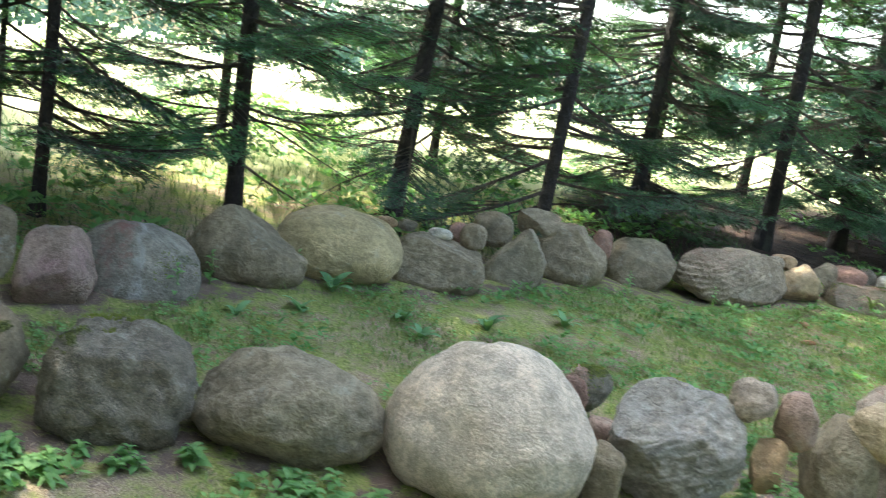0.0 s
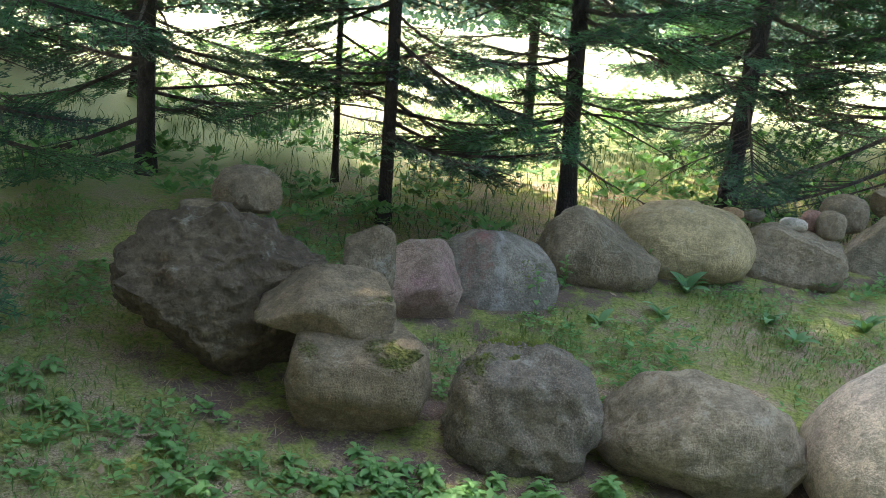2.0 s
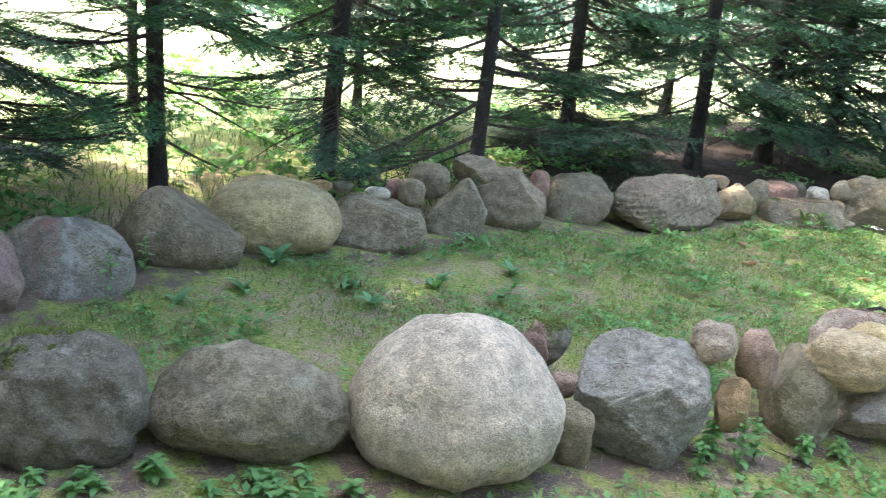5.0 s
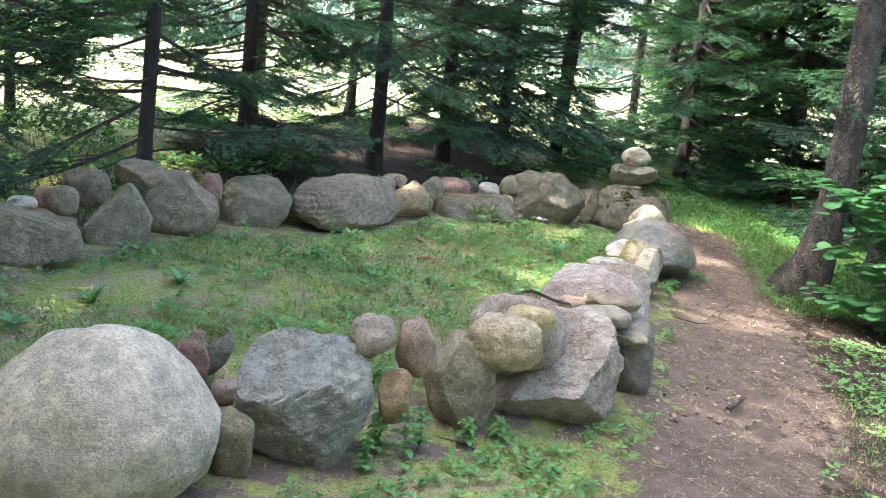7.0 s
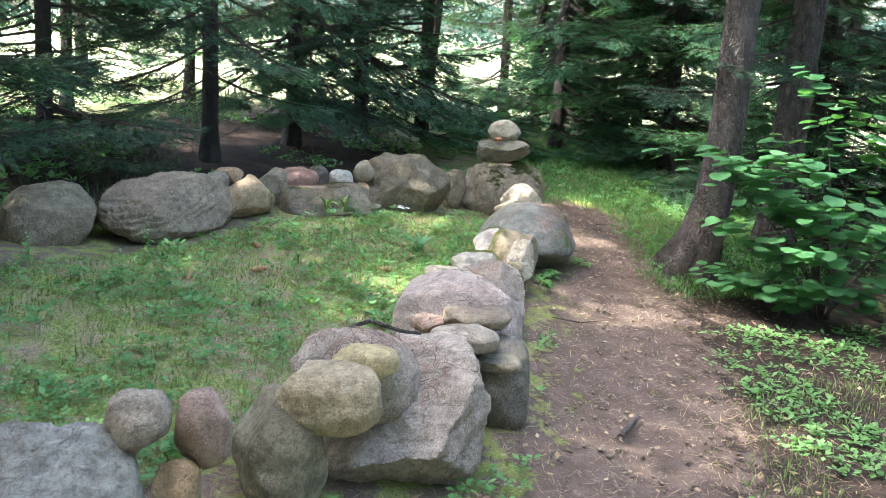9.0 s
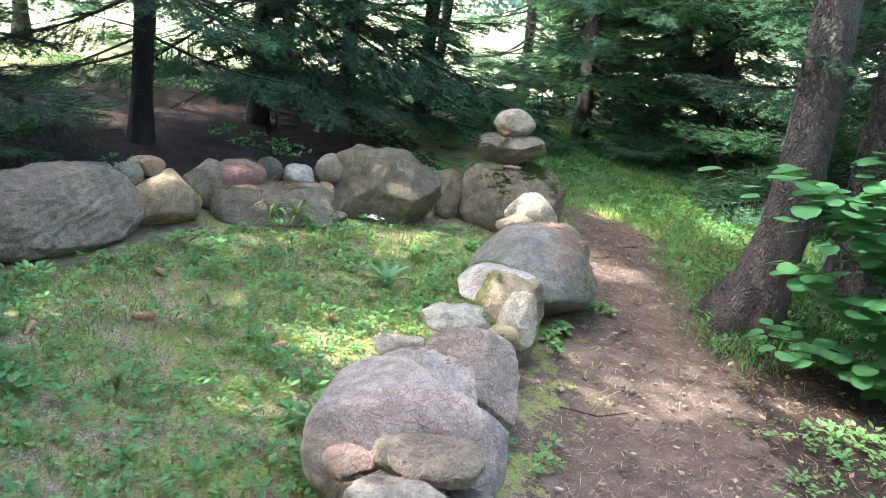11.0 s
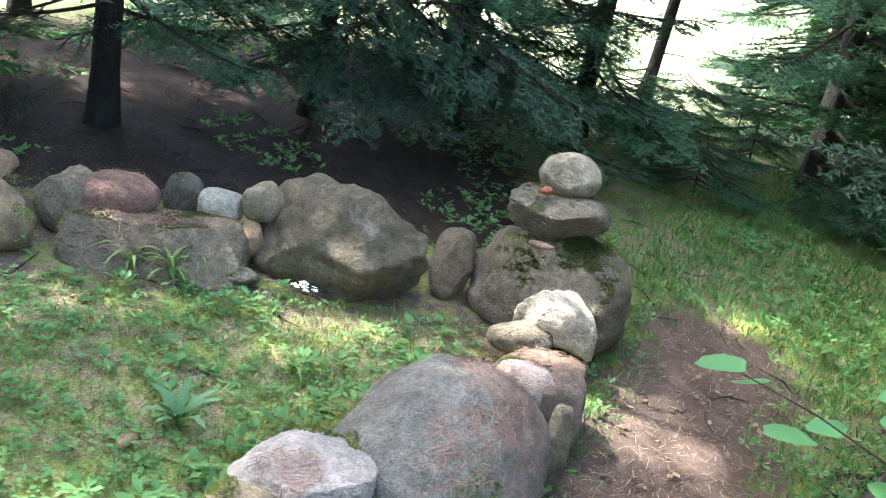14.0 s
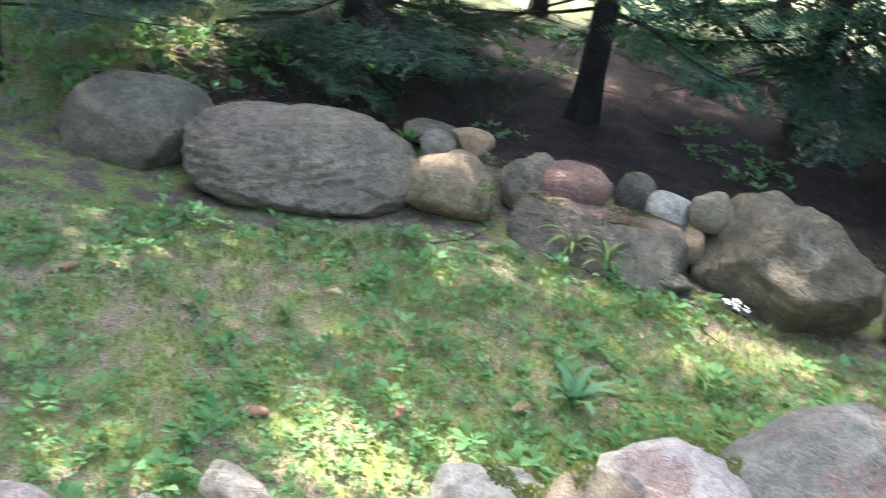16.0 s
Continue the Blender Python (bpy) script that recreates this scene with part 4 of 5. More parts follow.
low_limbs = spruce(3.28, 8.05, 11, 0.12, (0.02, 0), 32, 28, 0.4, 2.7, 1.25, 8, 0.5, 2)
cairn_tree = spruce(4.05, 8.45, 11, 0.12, (0.02, 0), 38, 18, 0.25, 2.7, 1.3, 9, 0.5, 2, DENSE)
spruce(4.9, 8.9, 11, 0.12, (0.03, 0), 36, 14, 0.3, 2.7, 1.2, 10, 0.7, 2, "", 190, 85)
spruce(-3.0, 4.1, 10, 0.085, (0, 0), 44, 16, 0.15, 2.6, 1.1, 11, 0.4, 0, DENSE)
spruce(-3.0, 2.7, 9, 0.10, (0, 0), 50, 14, 0.1, 2.4, 1.1, 12, 0.45, 1, "dense dark spruce beside the layered boulder")
spruce(-3.9, 5.4, 9, 0.09, (0, 0), 36, 12, 0.3, 2.6, 1.1, 13, 0.2, None, DENSE)
spruce(-1.6, 6.3, 8, 0.07, (0.0, 0), 24, 8, 0.5, 2.4, 0.9, 14, 0.4, None, OPEN)
spruce(-0.2, 7.2, 13, 0.07, (0.02, 0), 46, 8, 0.3, 2.6, 1.25, 15, 0.3, 6, OPEN)
spruce(1.7, 8.6, 9, 0.09, (0, 0), 16, 10, 0.3, 2.6, 1.1, 24, 0.2, 2)
spruce(2.9, 9.7, 9, 0.10, (0, 0), 16, 8, 0.3, 2.7, 1.2, 25, 0.2, 2)
spruce(4.2, 10.3, 9, 0.10, (0, 0), 34, 8, 0.3, 2.7, 1.2, 26, 0.2, 3)
spruce(5.85, 10.6, 10, 0.10, (0.08, 0), 10, 5, 1.5, 2.8, 1.0, 27, 0.8, 3, "slim leaning spruce trunk against the bright meadow")
# the thicker wood beyond the path
FULL = "full green spruce beyond the grassy path"
# young share set high: bright needles stand in for light on this wood
spruce(6.5, 8.9, 11, 0.14, (0, 0), 52, 10, 0.15, 3.0, 1.4, 16, 1.0, 2, FULL, -30, 110)
spruce(7.3, 8.1, 11, 0.14, (0, 0), 54, 8, 0.15, 3.0, 1.6, 17, 1.0, 2, FULL)
spruce(7.6, 6.6, 11, 0.14, (0, 0), 54, 8, 0.15, 3.0, 1.6, 18, 1.0, 2, FULL)
spruce(8.4, 9.9, 11, 0.14, (0, 0), 40, 6, 0.2, 3.0, 1.6, 19, 0.4, 2, FULL)
spruce(9.2, 7.6, 11, 0.14, (0, 0), 36, 6, 0.2, 3.0, 1.6, 20, 0.3, 2, FULL)
spruce(7.9, 4.9, 11, 0.14, (0, 0), 46, 6, 0.2, 3.0, 1.5, 21, 0.9, 2, FULL)
spruce(6.9, 3.6, 11, 0.14, (0, 0), 30, 6, 0.4, 2.8, 1.3, 28, 0.2, 2, FULL)
spruce(7.1, 10.2, 10, 0.12, (0, 0), 60, 6, 0.1, 3.0, 1.4, 29, 1.0, 2, FULL, -20, 120)
spruce(7.7, 9.3, 10, 0.12, (0, 0), 60, 6, 0.1, 3.0, 1.5, 30, 1.0, 2, FULL)
spruce(6.9, 6.0, 10, 0.10, (0, 0), 50, 6, 0.2, 3.0, 1.1, 31, 1.0, 2, FULL)
for k, (tx, ty) in enumerate(((10.4, 5.2), (10.8, 7.4), (10.6, 9.6), (10.2, 11.4), (8.1, 12.5), (9.6, 3.2), (8.6, 2.0))):
    spruce(tx, ty, 11, 0.14, (0, 0), 38, 4, 0.1, 3.2, 1.7, 80 + k, 0.3, 2, DENSE)
spruce(2.0, 10.0, 10, 0.11, (0, 0), 14, 8, 0.7, 2.8, 1.2, 90, 0.2, 2, DENSE)
# low seedlings that close the gap beyond the cairn
for k, (tx, ty, th) in enumerate(((5.25, 8.9, 0.5), (5.7, 9.4, 0.45), (6.1, 9.0, 0.6), (5.5, 8.3, 0.3), (6.4, 9.9, 0.6))):
    spruce(tx, ty, th, 0.02, (0, 0), 22, 4, 0.04, th, 0.5, 70 + k, 0.7, None, "knee-high young spruce at the meadow edge")
# two old trunks at the path
spruce(4.98, 5.0, 12, 0.22, (-0.025, 0.0), 6, 4, 2.2, 4.2, 1.0, 22, 0.3, 3, "old reddish grey spruce trunk at the path edge", material=BARK_BIG, sweep=(-0.20, 0.1), flare=1.95)
spruce(5.85, 5.35, 12, 0.24, (0.03, 0), 16, 6, 1.1, 3.0, 1.2, 23, 0.3, 3, "old grey spruce trunk behind another", material=BARK_BIG)
# unseen spruces behind and beside the walker, added to block low and sky light
for k, (tx, ty) in enumerate(((-3.5, 1.0), (-3.2, -0.5), (-2.5, -1.7), (-1.3, -2.5), (0.5, -2.7), (2.2, -2.2), (3.8, -1.4), (5.2, -0.4), (6.2, 0.9), (6.9, 2.3), (-5.6, 3.2), (-5.4, 5.0))):
    spruce(tx, ty, 11, 0.14, (0, 0), 70, 4, 0.05, 3.2, 1.5, 40 + k, 0.2, 5 if tx < 4.5 else None, DENSE)


# a dead, straw-coloured spray on one tree
for k in range(7):
    me = bare_branch(60 + k)
    me.materials.clear()
    spray = part("dead_spray", me, PALE_TWIG, dead_tip, "straw-coloured dead twigs")
    spray.matrix_basis = Matrix.Translation((0.0, -0.03, 1.5 + 0.02 * k)) @ Matrix.Rotation(radians(-150 + 24 * k), 4, "Z") @ Matrix.Rotation(radians(8 + 7 * (k % 3)), 4, "Y") @ Matrix.Diagonal((0.42, 0.5, 0.42, 1))
# long low limbs that droop towards the stones
LOW_BOUGHS = [(low_limbs, q) for q in ((1.15, 1.75, 30, -46), (1.0, 1.3, 38, -72), (0.9, 1.5, 26, -20), (0.5, 1.2, 10, -60), (0.9, 1.4, 24, -150), (0.4, 1.0, 6, -110))]
LOW_BOUGHS += [(middle_tree, q) for q in ((0.6, 0.9, 14, -40), (0.5, 0.8, 10, -150), (0.9, 1.1, 24, 20), (0.8, 1.0, 20, 200), (0.5, 0.9, 8, 60))]
LOW_BOUGHS += [(cairn_tree, q) for q in ((0.8, 1.3, 24, -75), (0.6, 1.3, 14, -110), (0.9, 1.4, 24, -140), (0.5, 1.1, 10, -60))]
LOW_BOUGHS += [(bank_tree, q) for q in ((0.35, 0.9, 8, -20), (0.3, 0.8, 6, -95))]
for k, (tree, (lz, size, droop, yaw)) in enumerate(LOW_BOUGHS):
    limb = part("branch", (GREEN + YOUNG_LIT)[k % 7], NEEDLE, tree)
    limb.matrix_basis = Matrix.Translation((0, 0, lz)) @ Matrix.Rotation(radians(yaw), 4, "Z") @ Matrix.Rotation(radians(droop), 4, "Y") @ Matrix.Diagonal((size, size * 0.8, size, 1))


# ---- distance ----
def far_woods():
    rng = random.Random(5)
    v, f = [], []
    for k in range(210):
        a = radians(-75 + 190 * k / 210 + rng.uniform(-0.6, 0.6))
        d = rng.uniform(62, 92)
        cx, cy = 1.5 + d * math.sin(-a), 3 + d * math.cos(a)
        h, w = rng.uniform(4, 8), rng.uniform(2.0, 3.8)
        for _ in range(240):
            z = h * rng.random() ** 0.8
            r = w * math.sqrt(max(0.05, 1 - (z / h) ** 1.6)) * rng.random() ** 0.5
            b = rng.uniform(0, math.tau)
            p = Vector((cx + r * math.cos(b), cy + r * math.sin(b), z))
            u = Vector((rng.gauss(0, 1), rng.gauss(0, 1), rng.gauss(0, 1))).normalized() * rng.uniform(0.15, 0.4)
            w2 = u.orthogonal().normalized() * u.length * 0.7
            n = len(v)
            v += [(p - u)[:], (p + w2)[:], (p + u)[:], (p - w2)[:]]
            f.append((n, n + 1, n + 2, n + 3))
    return tagged(new("far_woods", mesh_of("far_woods", v, f, WOODS)), "green wood with haze in its colour at the far edge of the meadow", "woods", kind="stuff")


far_woods()

# ---- shrub with broad leaves beside the path ----
def broad_leaf_mesh():
    """A rounded, toothed leaf, 1 long, folded along its midrib."""
    f = []
    rim = [(0.0, 0.0), (-0.07, 0.28), (0.10, 0.47), (0.36, 0.55), (0.64, 0.51), (0.85, 0.36), (0.96, 0.16), (1.0, 0.0)]
    mid = [(x, 0, 0.05 * math.sin(x * 3.0) - 0.08 * x * x) for x, _ in rim]
    v = list(mid)
    for s in (1, -1):
        o = len(v)
        v += [(x + (0.03 if i % 2 else -0.02), s * y, 0.05 * math.sin(x * 3.0) - 0.08 * x * x + 0.12 * y - 0.25 * y * y) for i, (x, y) in enumerate(rim)]
        for i in range(len(rim) - 1):
            a, b, c, d = i, i + 1, o + i + 1, o + i
            f.append((a, b, c, d) if s < 0 else (a, d, c, b))
    return mesh_of("leaf", v, f, SHRUB_LEAF, True)


BROAD_LEAF = broad_leaf_mesh()


def broad_shrub(x, y, sprays, label):
    rng = random.Random(77)
    root = tagged(new("broadleaf_shrub"), label, "shrub")
    root.location = (x, y, floor_z(x, y))
    for k, (tx, ty, tz, count, size) in enumerate(sprays):
        end = Vector((tx - x, ty - y, tz - floor_z(x, y)))
        start = Vector((rng.uniform(-0.05, 0.05), rng.uniform(-0.05, 0.05), 0))
        elbow = Vector((end.x * 0.35, end.y * 0.35, end.z * 0.85))
        pts = [start.lerp(elbow, s).lerp(elbow.lerp(end, s), s) for s in [i / 9 for i in range(10)]]
        v, f = [], []
        tube(v, f, [p[:] for p in pts], [0.007 * (1 - i / 11) for i in range(10)], 5)
        part("stem", mesh_of("stem", v, f, TWIG_WOOD), TWIG_WOOD, root)
        out = Vector((end.x, end.y, 0)).normalized()
        cross = Vector((-out.y, out.x, 0))
        count = int(count * 2.0)
        for i in range(count):
            s = 1 - 0.62 * (i / count) ** 1.1
            p = start.lerp(elbow, s).lerp(elbow.lerp(end, s), s)
            side = (-1) ** i
            reach = rng.uniform(0.02, 0.22) * (1.15 - 0.4 * s) if i else 0
            q = p + cross * side * reach + out * rng.uniform(-0.02, 0.06) + Vector((0, 0, rng.uniform(-0.05, 0.03)))
            yaw = math.atan2(out.y, out.x) + side * radians(rng.uniform(10, 70)) * (1 if i else 0)
            ob = part("leaf", BROAD_LEAF, SHRUB_LEAF, root)
            z = 0.76 * size * rng.uniform(0.65, 1.15)
            ob.matrix_basis = Matrix.Translation(q) @ Matrix.Rotation(yaw, 4, "Z") @ Matrix.Rotation(radians(rng.uniform(-4, 22)), 4, "Y") @ Matrix.Rotation(radians(rng.uniform(-14, 14)), 4, "X") @ Matrix.Diagonal((z, z, z, 1))
    return root


broad_shrub(5.1, 4.3, [
    (4.14, 4.72, 0.96, 5, 0.13), (4.46, 4.64, 0.98, 20, 0.12), (4.55, 4.50, 0.94, 24, 0.12), (4.55, 4.25, 1.0, 22, 0.12), (4.75, 3.95, 0.80, 22, 0.12),
    (4.50, 4.60, 0.30, 20, 0.11), (4.65, 4.35, 0.28, 22, 0.12), (4.85, 4.05, 0.32, 22, 0.12), (4.55, 4.62, 0.60, 18, 0.11), (4.65, 4.15, 0.55, 22, 0.12),
    (5.3, 3.8, 0.95, 20, 0.12), (5.2, 4.3, 1.3, 18, 0.12), (4.9, 4.4, 1.45, 16, 0.11), (5.5, 4.2, 1.15, 18, 0.12), (5.3, 3.7, 0.5, 20, 0.12), (5.6, 3.9, 0.7, 20, 0.12), (5.45, 4.75, 0.9, 18, 0.12), (5.7, 4.3, 0.4, 20, 0.12), (4.95, 4.6, 1.05, 18, 0.12), (4.8, 4.3, 0.75, 20, 0.12)],
    "broad-leaved green shrub with layered leaf sprays beside the trunks")


# ---- small plants, one by one ----
def long_leaf_mesh(name, width, material, bow=0.5, teeth=0.0):
    v, f = [], []
    n = 7
    for i in range(n + 1):
        s = i / n
        w = width * (math.sin(math.pi * min(1, 0.08 + 0.92 * s)) ** 0.8) * (1 + teeth * (-1) ** i)
        x, z = s * math.cos(bow * s * 0.9), math.sin(0.9 * (1 - s) * s * 2) * 0.25 - bow * s * s * 0.35
        v += [(x, w, z + 0.25 * w), (x, 0, z), (x, -w, z + 0.25 * w)]
    for i in range(n):
        a = i * 3
        f += [(a, a + 1, a + 4, a + 3), (a + 1, a + 2, a + 5, a + 4)]
    return mesh_of(name, v, f, material, True)


DOCK_LEAF = long_leaf_mesh("leaf", 0.17, DOCK, 0.5)
TOOTHED_LEAF = long_leaf_mesh("leaf", 0.085, DOCK, 0.6, 0.3)
HERB_LEAF = long_leaf_mesh("leaf", 0.22, HERB, 0.5)
BLADE_LEAF = long_leaf_mesh("blade", 0.03, GRASS, 1.1)


def rosette(name, label, category, x, y, leaf, count, size, rise, seed, stem=0.0, lift=0.0):
    """A plant of leaves that fan out from one foot, on a stem if it has one."""
    rng = random.Random(seed)
    root = tagged(new(name), label, category)
    root.location = (x, y, floor_z(x, y) + lift)
    if stem:
        v, f = [], []
        tube(v, f, [(0, 0, -0.02), (0.01, 0, stem * 0.5), (0.0, 0.012, stem)], [0.003, 0.0025, 0.001], 4)
        part("stem", mesh_of("stem", v, f, HERB), HERB, root)
    for i in range(count):
        ob = part(leaf.name.split(".")[0], leaf, HERB, root)
        s = size * rng.uniform(0.6, 1.15) * (1 - 0.4 * (i / count if stem else 0))
        z = stem * (0.1 + 0.9 * i / count) if stem else 0.0
        ob.matrix_basis = Matrix.Translation((0, 0, z)) @ Matrix.Rotation(i * 2.4 + rng.uniform(-0.3, 0.3), 4, "Z") @ Matrix.Rotation(-radians(rise + rng.uniform(-18, 18)), 4, "Y") @ Matrix.Rotation(radians(rng.uniform(-15, 15)), 4, "X") @ Matrix.Diagonal((s, s, s, 1))
    return root


rosette("dock_plant", "bright green rosette of long toothed leaves in the grass", "plant", 3.08, 5.38, TOOTHED_LEAF, 16, 0.15, 56, 1)
for k, (px, py, s) in enumerate(((-0.45, 4.08, 0.10), (-0.53, 3.75, 0.09), (-0.12, 3.94, 0.09), (0.25, 4.07, 0.11), (-0.03, 3.78, 0.10), (0.62, 4.35, 0.08), (-0.75, 3.55, 0.08))):
    rosette("broadleaf_weed", "pale green broad-leaved weed in the moss", "plant", px, py, DOCK_LEAF, 6 + k % 3, s * 1.25, 42, 10 + k)
for k, (px, py) in enumerate(((2.46, 6.13), (2.36, 6.10), (1.62, 5.5), (1.05, 5.2), (-0.93, 3.80), (-1.0, 3.56), (-0.62, 4.08))):
    rosette("nettle_plant", "upright leafy green weed at the foot of the stones", "plant", px, py, HERB_LEAF, 12, 0.055, 15, 30 + k, 0.15)
rosette("toothed_weed", "grey green toothed weed at the path edge", "plant", 2.08, 3.22, TOOTHED_LEAF, 9, 0.075, 25, 50, 0.15)
for k, (px, py, h) in enumerate(((1.18, 2.88, 0.20), (1.10, 2.92, 0.14), (1.25, 2.93, 0.16), (1.13, 3.0, 0.26), (1.02, 2.80, 0.12), (1.45, 2.98, 0.1), (1.6, 3.02, 0.08))):
    rosette("leafy_weed", "fresh green leafy weed growing between boulders", "plant", px, py, HERB_LEAF, 26, 0.062, 10, 60 + k, h)
for k, (px, py) in enumerate(((-1.16, 2.26), (-1.06, 2.33), (-1.0, 2.24), (-0.93, 2.2), (-1.12, 2.2), (-1.2, 2.3), (-0.75, 2.38), (-0.3, 2.40), (-0.18, 2.42), (0.05, 2.36), (-1.28, 2.14), (-0.96, 2.30), (-0.86, 2.33), (-1.42, 2.22), (-1.10, 2.16), (-0.55, 2.42), (-0.37, 2.44), (-0.24, 2.46), (-0.12, 2.45), (-1.67, 2.1), (-1.58, 2.05), (-2.05, 2.12), (-2.2, 2.3), (0.52, 2.52), (3.6, 4.86), (3.66, 4.95), (4.02, 5.2))):
    jig = random.Random(500 + k)
    for _ in range(3):
        rosette("ground_herb", "low green herb with oval leaves beside the boulders", "plant", px + jig.uniform(-0.07, 0.07), py + jig.uniform(-0.06, 0.06), HERB_LEAF, 11, 0.058, 6, 90 + k, jig.uniform(0.03, 0.06))
for k, (px, py, s) in enumerate(((2.81, 6.10, 0.24), (2.93, 6.10, 0.22), (3.0, 6.2, 0.18), (2.2, 5.7, 0.14), (3.35, 5.7, 0.14), (1.9, 4.6, 0.13), (2.3, 5.2, 0.14), (0.45, 2.46, 0.16), (0.52, 2.42, 0.14), (2.0, 5.95, 0.12))):
    rosette("grass_tuft", "tuft of long light green grass blades", "grass", px, py, BLADE_LEAF, 15, s, 66, 120 + k)


# ---- carpets that nobody could count ----
def carpet(name, label, xs, ys, zs, length, width, rise, material, per=1, seed=0, category="grass", bend=0.3, spread=0.0):
    """Blades or leaves, each a narrow folded diamond, at the places given."""
    r = np.random.RandomState(seed)
    x, y, z = (np.repeat(a, per) for a in (xs, ys, zs))
    n = len(x)
    ln = np.repeat(length, per) * r.uniform(0.6, 1.2, n)
    a = r.uniform(0, 2 * np.pi, n)
    up = np.radians(np.clip(r.normal(rise, 14, n), -5, 88))
    d = np.stack([np.cos(a) * np.cos(up), np.sin(a) * np.cos(up), np.sin(up)], 1)
    side = np.stack([-np.sin(a), np.cos(a), np.zeros(n)], 1)
    p = np.stack([x, y, z], 1) + d * (spread * ln)[:, None]
    w = (ln * width)[:, None]
    drop = np.zeros((n, 3))
    drop[:, 2] = -bend * ln
    mid = p + d * (ln * 0.5)[:, None]
    v = np.stack([p, mid + side * w, p + d * ln[:, None] + drop * 0.6, mid - side * w], 1).reshape(-1, 3)
    me = bpy.data.meshes.new(name)
    f = np.arange(4 * n).reshape(-1, 4)
    me.from_pydata(v.tolist(), [], f.tolist())
    me.materials.append(material)
    return tagged(new(name, me), label, category, kind="stuff")


def scatter(n, box, seed, keep):
    r = np.random.RandomState(seed)
    x, y = r.uniform(box[0], box[1], n), r.uniform(box[2], box[3], n)
    k = keep(x, y, r.uniform(0, 1, n))
    x, y = x[k], y[k]
    return x, y, slope(x, y) + 0.002


def clump(x, y, scale=1.6, seed=0.0):
    return np.array([noise.noise(Vector((a * scale, b * scale, seed))) for a, b in zip(x, y)])


def free(x, y):
    return line_distance(x, y, RING + RING[:1]) > 0.2


BARE_SOIL = 0.45
x, y, z = scatter(120000, (-1.8, 4.3, 2.5, 6.6), 1, lambda a, b, u: in_ring(a, b) & free(a, b) & (clump(a, b, 1.5) + 0.3 * (a - 0.8) / 2 + 0.45 * u > 0.02))
carpet("short_grass", "short patchy grass over moss inside the stone ring", x, y, z, np.full(len(x), 0.034), 0.06, 58, GRASS, 1, 1)
x, y, z = scatter(18000, (-1.8, 4.3, 2.5, 6.6), 2, lambda a, b, u: in_ring(a, b) & free(a, b) & (clump(a, b, 2.2, 4.0) + 0.13 * (a - 1.0) + 0.5 * u > 0.18))
carpet("low_herbs", "small green leafy herbs spread over the clearing", x, y, z + 0.016, np.full(len(x), 0.022), 0.32, 20, HERB, 5, 2, "herbs", 0.2, 0.25)
x, y, z = scatter(2600, (-1.6, 4.2, 2.7, 6.5), 3, lambda a, b, u: in_ring(a, b) & free(a, b) & (clump(a, b, 3.0, 9.0) + 0.12 * (a - 1.0) > 0.12))
carpet("tall_herbs", "taller green herbs standing in loose groups", x, y, z + 0.04, np.full(len(x), 0.04), 0.28, 25, HERB, 7, 3, "herbs", 0.2, 0.3)
x, y, z = scatter(56000, (-2.6, 5.2, 1.2, 6.6), 4, lambda a, b, u: u < 0.8)
carpet("straw_litter", "pale straw and dry needles lying on the moss", x, y, z, np.full(len(x), 0.045), 0.022, 6, DEAD_LEAF, 1, 4, "litter", 0.0)
x, y, z = scatter(2200, (-3.0, 5.0, 1.0, 6.8), 5, lambda a, b, u: free(a, b) & (u < 0.8))
carpet("dead_leaf_litter", "scattered dry brown leaves", x, y, z + 0.004, np.full(len(x), 0.032), 0.33, 8, DEAD_LEAF, 1, 5, "litter", -0.05)
x, y, z = scatter(9000, (-1.6, 4.2, 2.7, 6.5), 14, lambda a, b, u: in_ring(a, b) & free(a, b) & (clump(a, b, 2.6, 15.0) + 0.1 * (a - 1.0) + 0.3 * u > 0.22))
carpet("wispy_grass", "thin long grass blades scattered in the clearing", x, y, z, np.full(len(x), 0.085), 0.02, 62, GRASS, 2, 14, "grass", 0.35)
# outside the ring, near the walker and to the side
outside = lambda a, b, u: ~in_ring(a, b) & free(a, b) & (soil_share(a, b) < 0.55 * u + 0.05)
x, y, z = scatter(46000, (-3.2, 5.5, 0.9, 3.6), 6, lambda a, b, u: outside(a, b, u) & (clump(a, b, 1.8, 2.0) + 0.3 * u > 0.1))
carpet("path_edge_grass", "thin grass along the trodden path", x, y, z, np.full(len(x), 0.05), 0.05, 58, GRASS, 1, 6)
x, y, z = scatter(11000, (-3.2, 6.0, 0.9, 4.2), 7, lambda a, b, u: outside(a, b, u) & (clump(a, b, 1.7, 6.0) + 0.25 * u > 0.12))
carpet("path_edge_herbs", "low green herbs beside the trodden path", x, y, z + 0.012, np.full(len(x), 0.034), 0.3, 20, HERB, 6, 7, "herbs", 0.2, 0.25)
x, y, z = scatter(120000, (4.0, 9.5, 4.6, 11.0), 8, lambda a, b, u: ~in_ring(a, b) & (line_distance(a, b, PATH_LINE) > 0.15 + 0.25 * u) & (line_distance(a, b, ((4.9, 5.6), (6.0, 7.0), (8.5, 9.2))) < 0.9 + 0.5 * u))
carpet("lush_grass", "lush bright green grass along the shaded path", x, y, z, np.full(len(x), 0.06), 0.055, 54, LAWN, 1, 8)
x, y, z = scatter(3600, (4.0, 9.0, 4.8, 10.0), 18, lambda a, b, u: ~in_ring(a, b) & (line_distance(a, b, PATH_LINE) > 0.25))
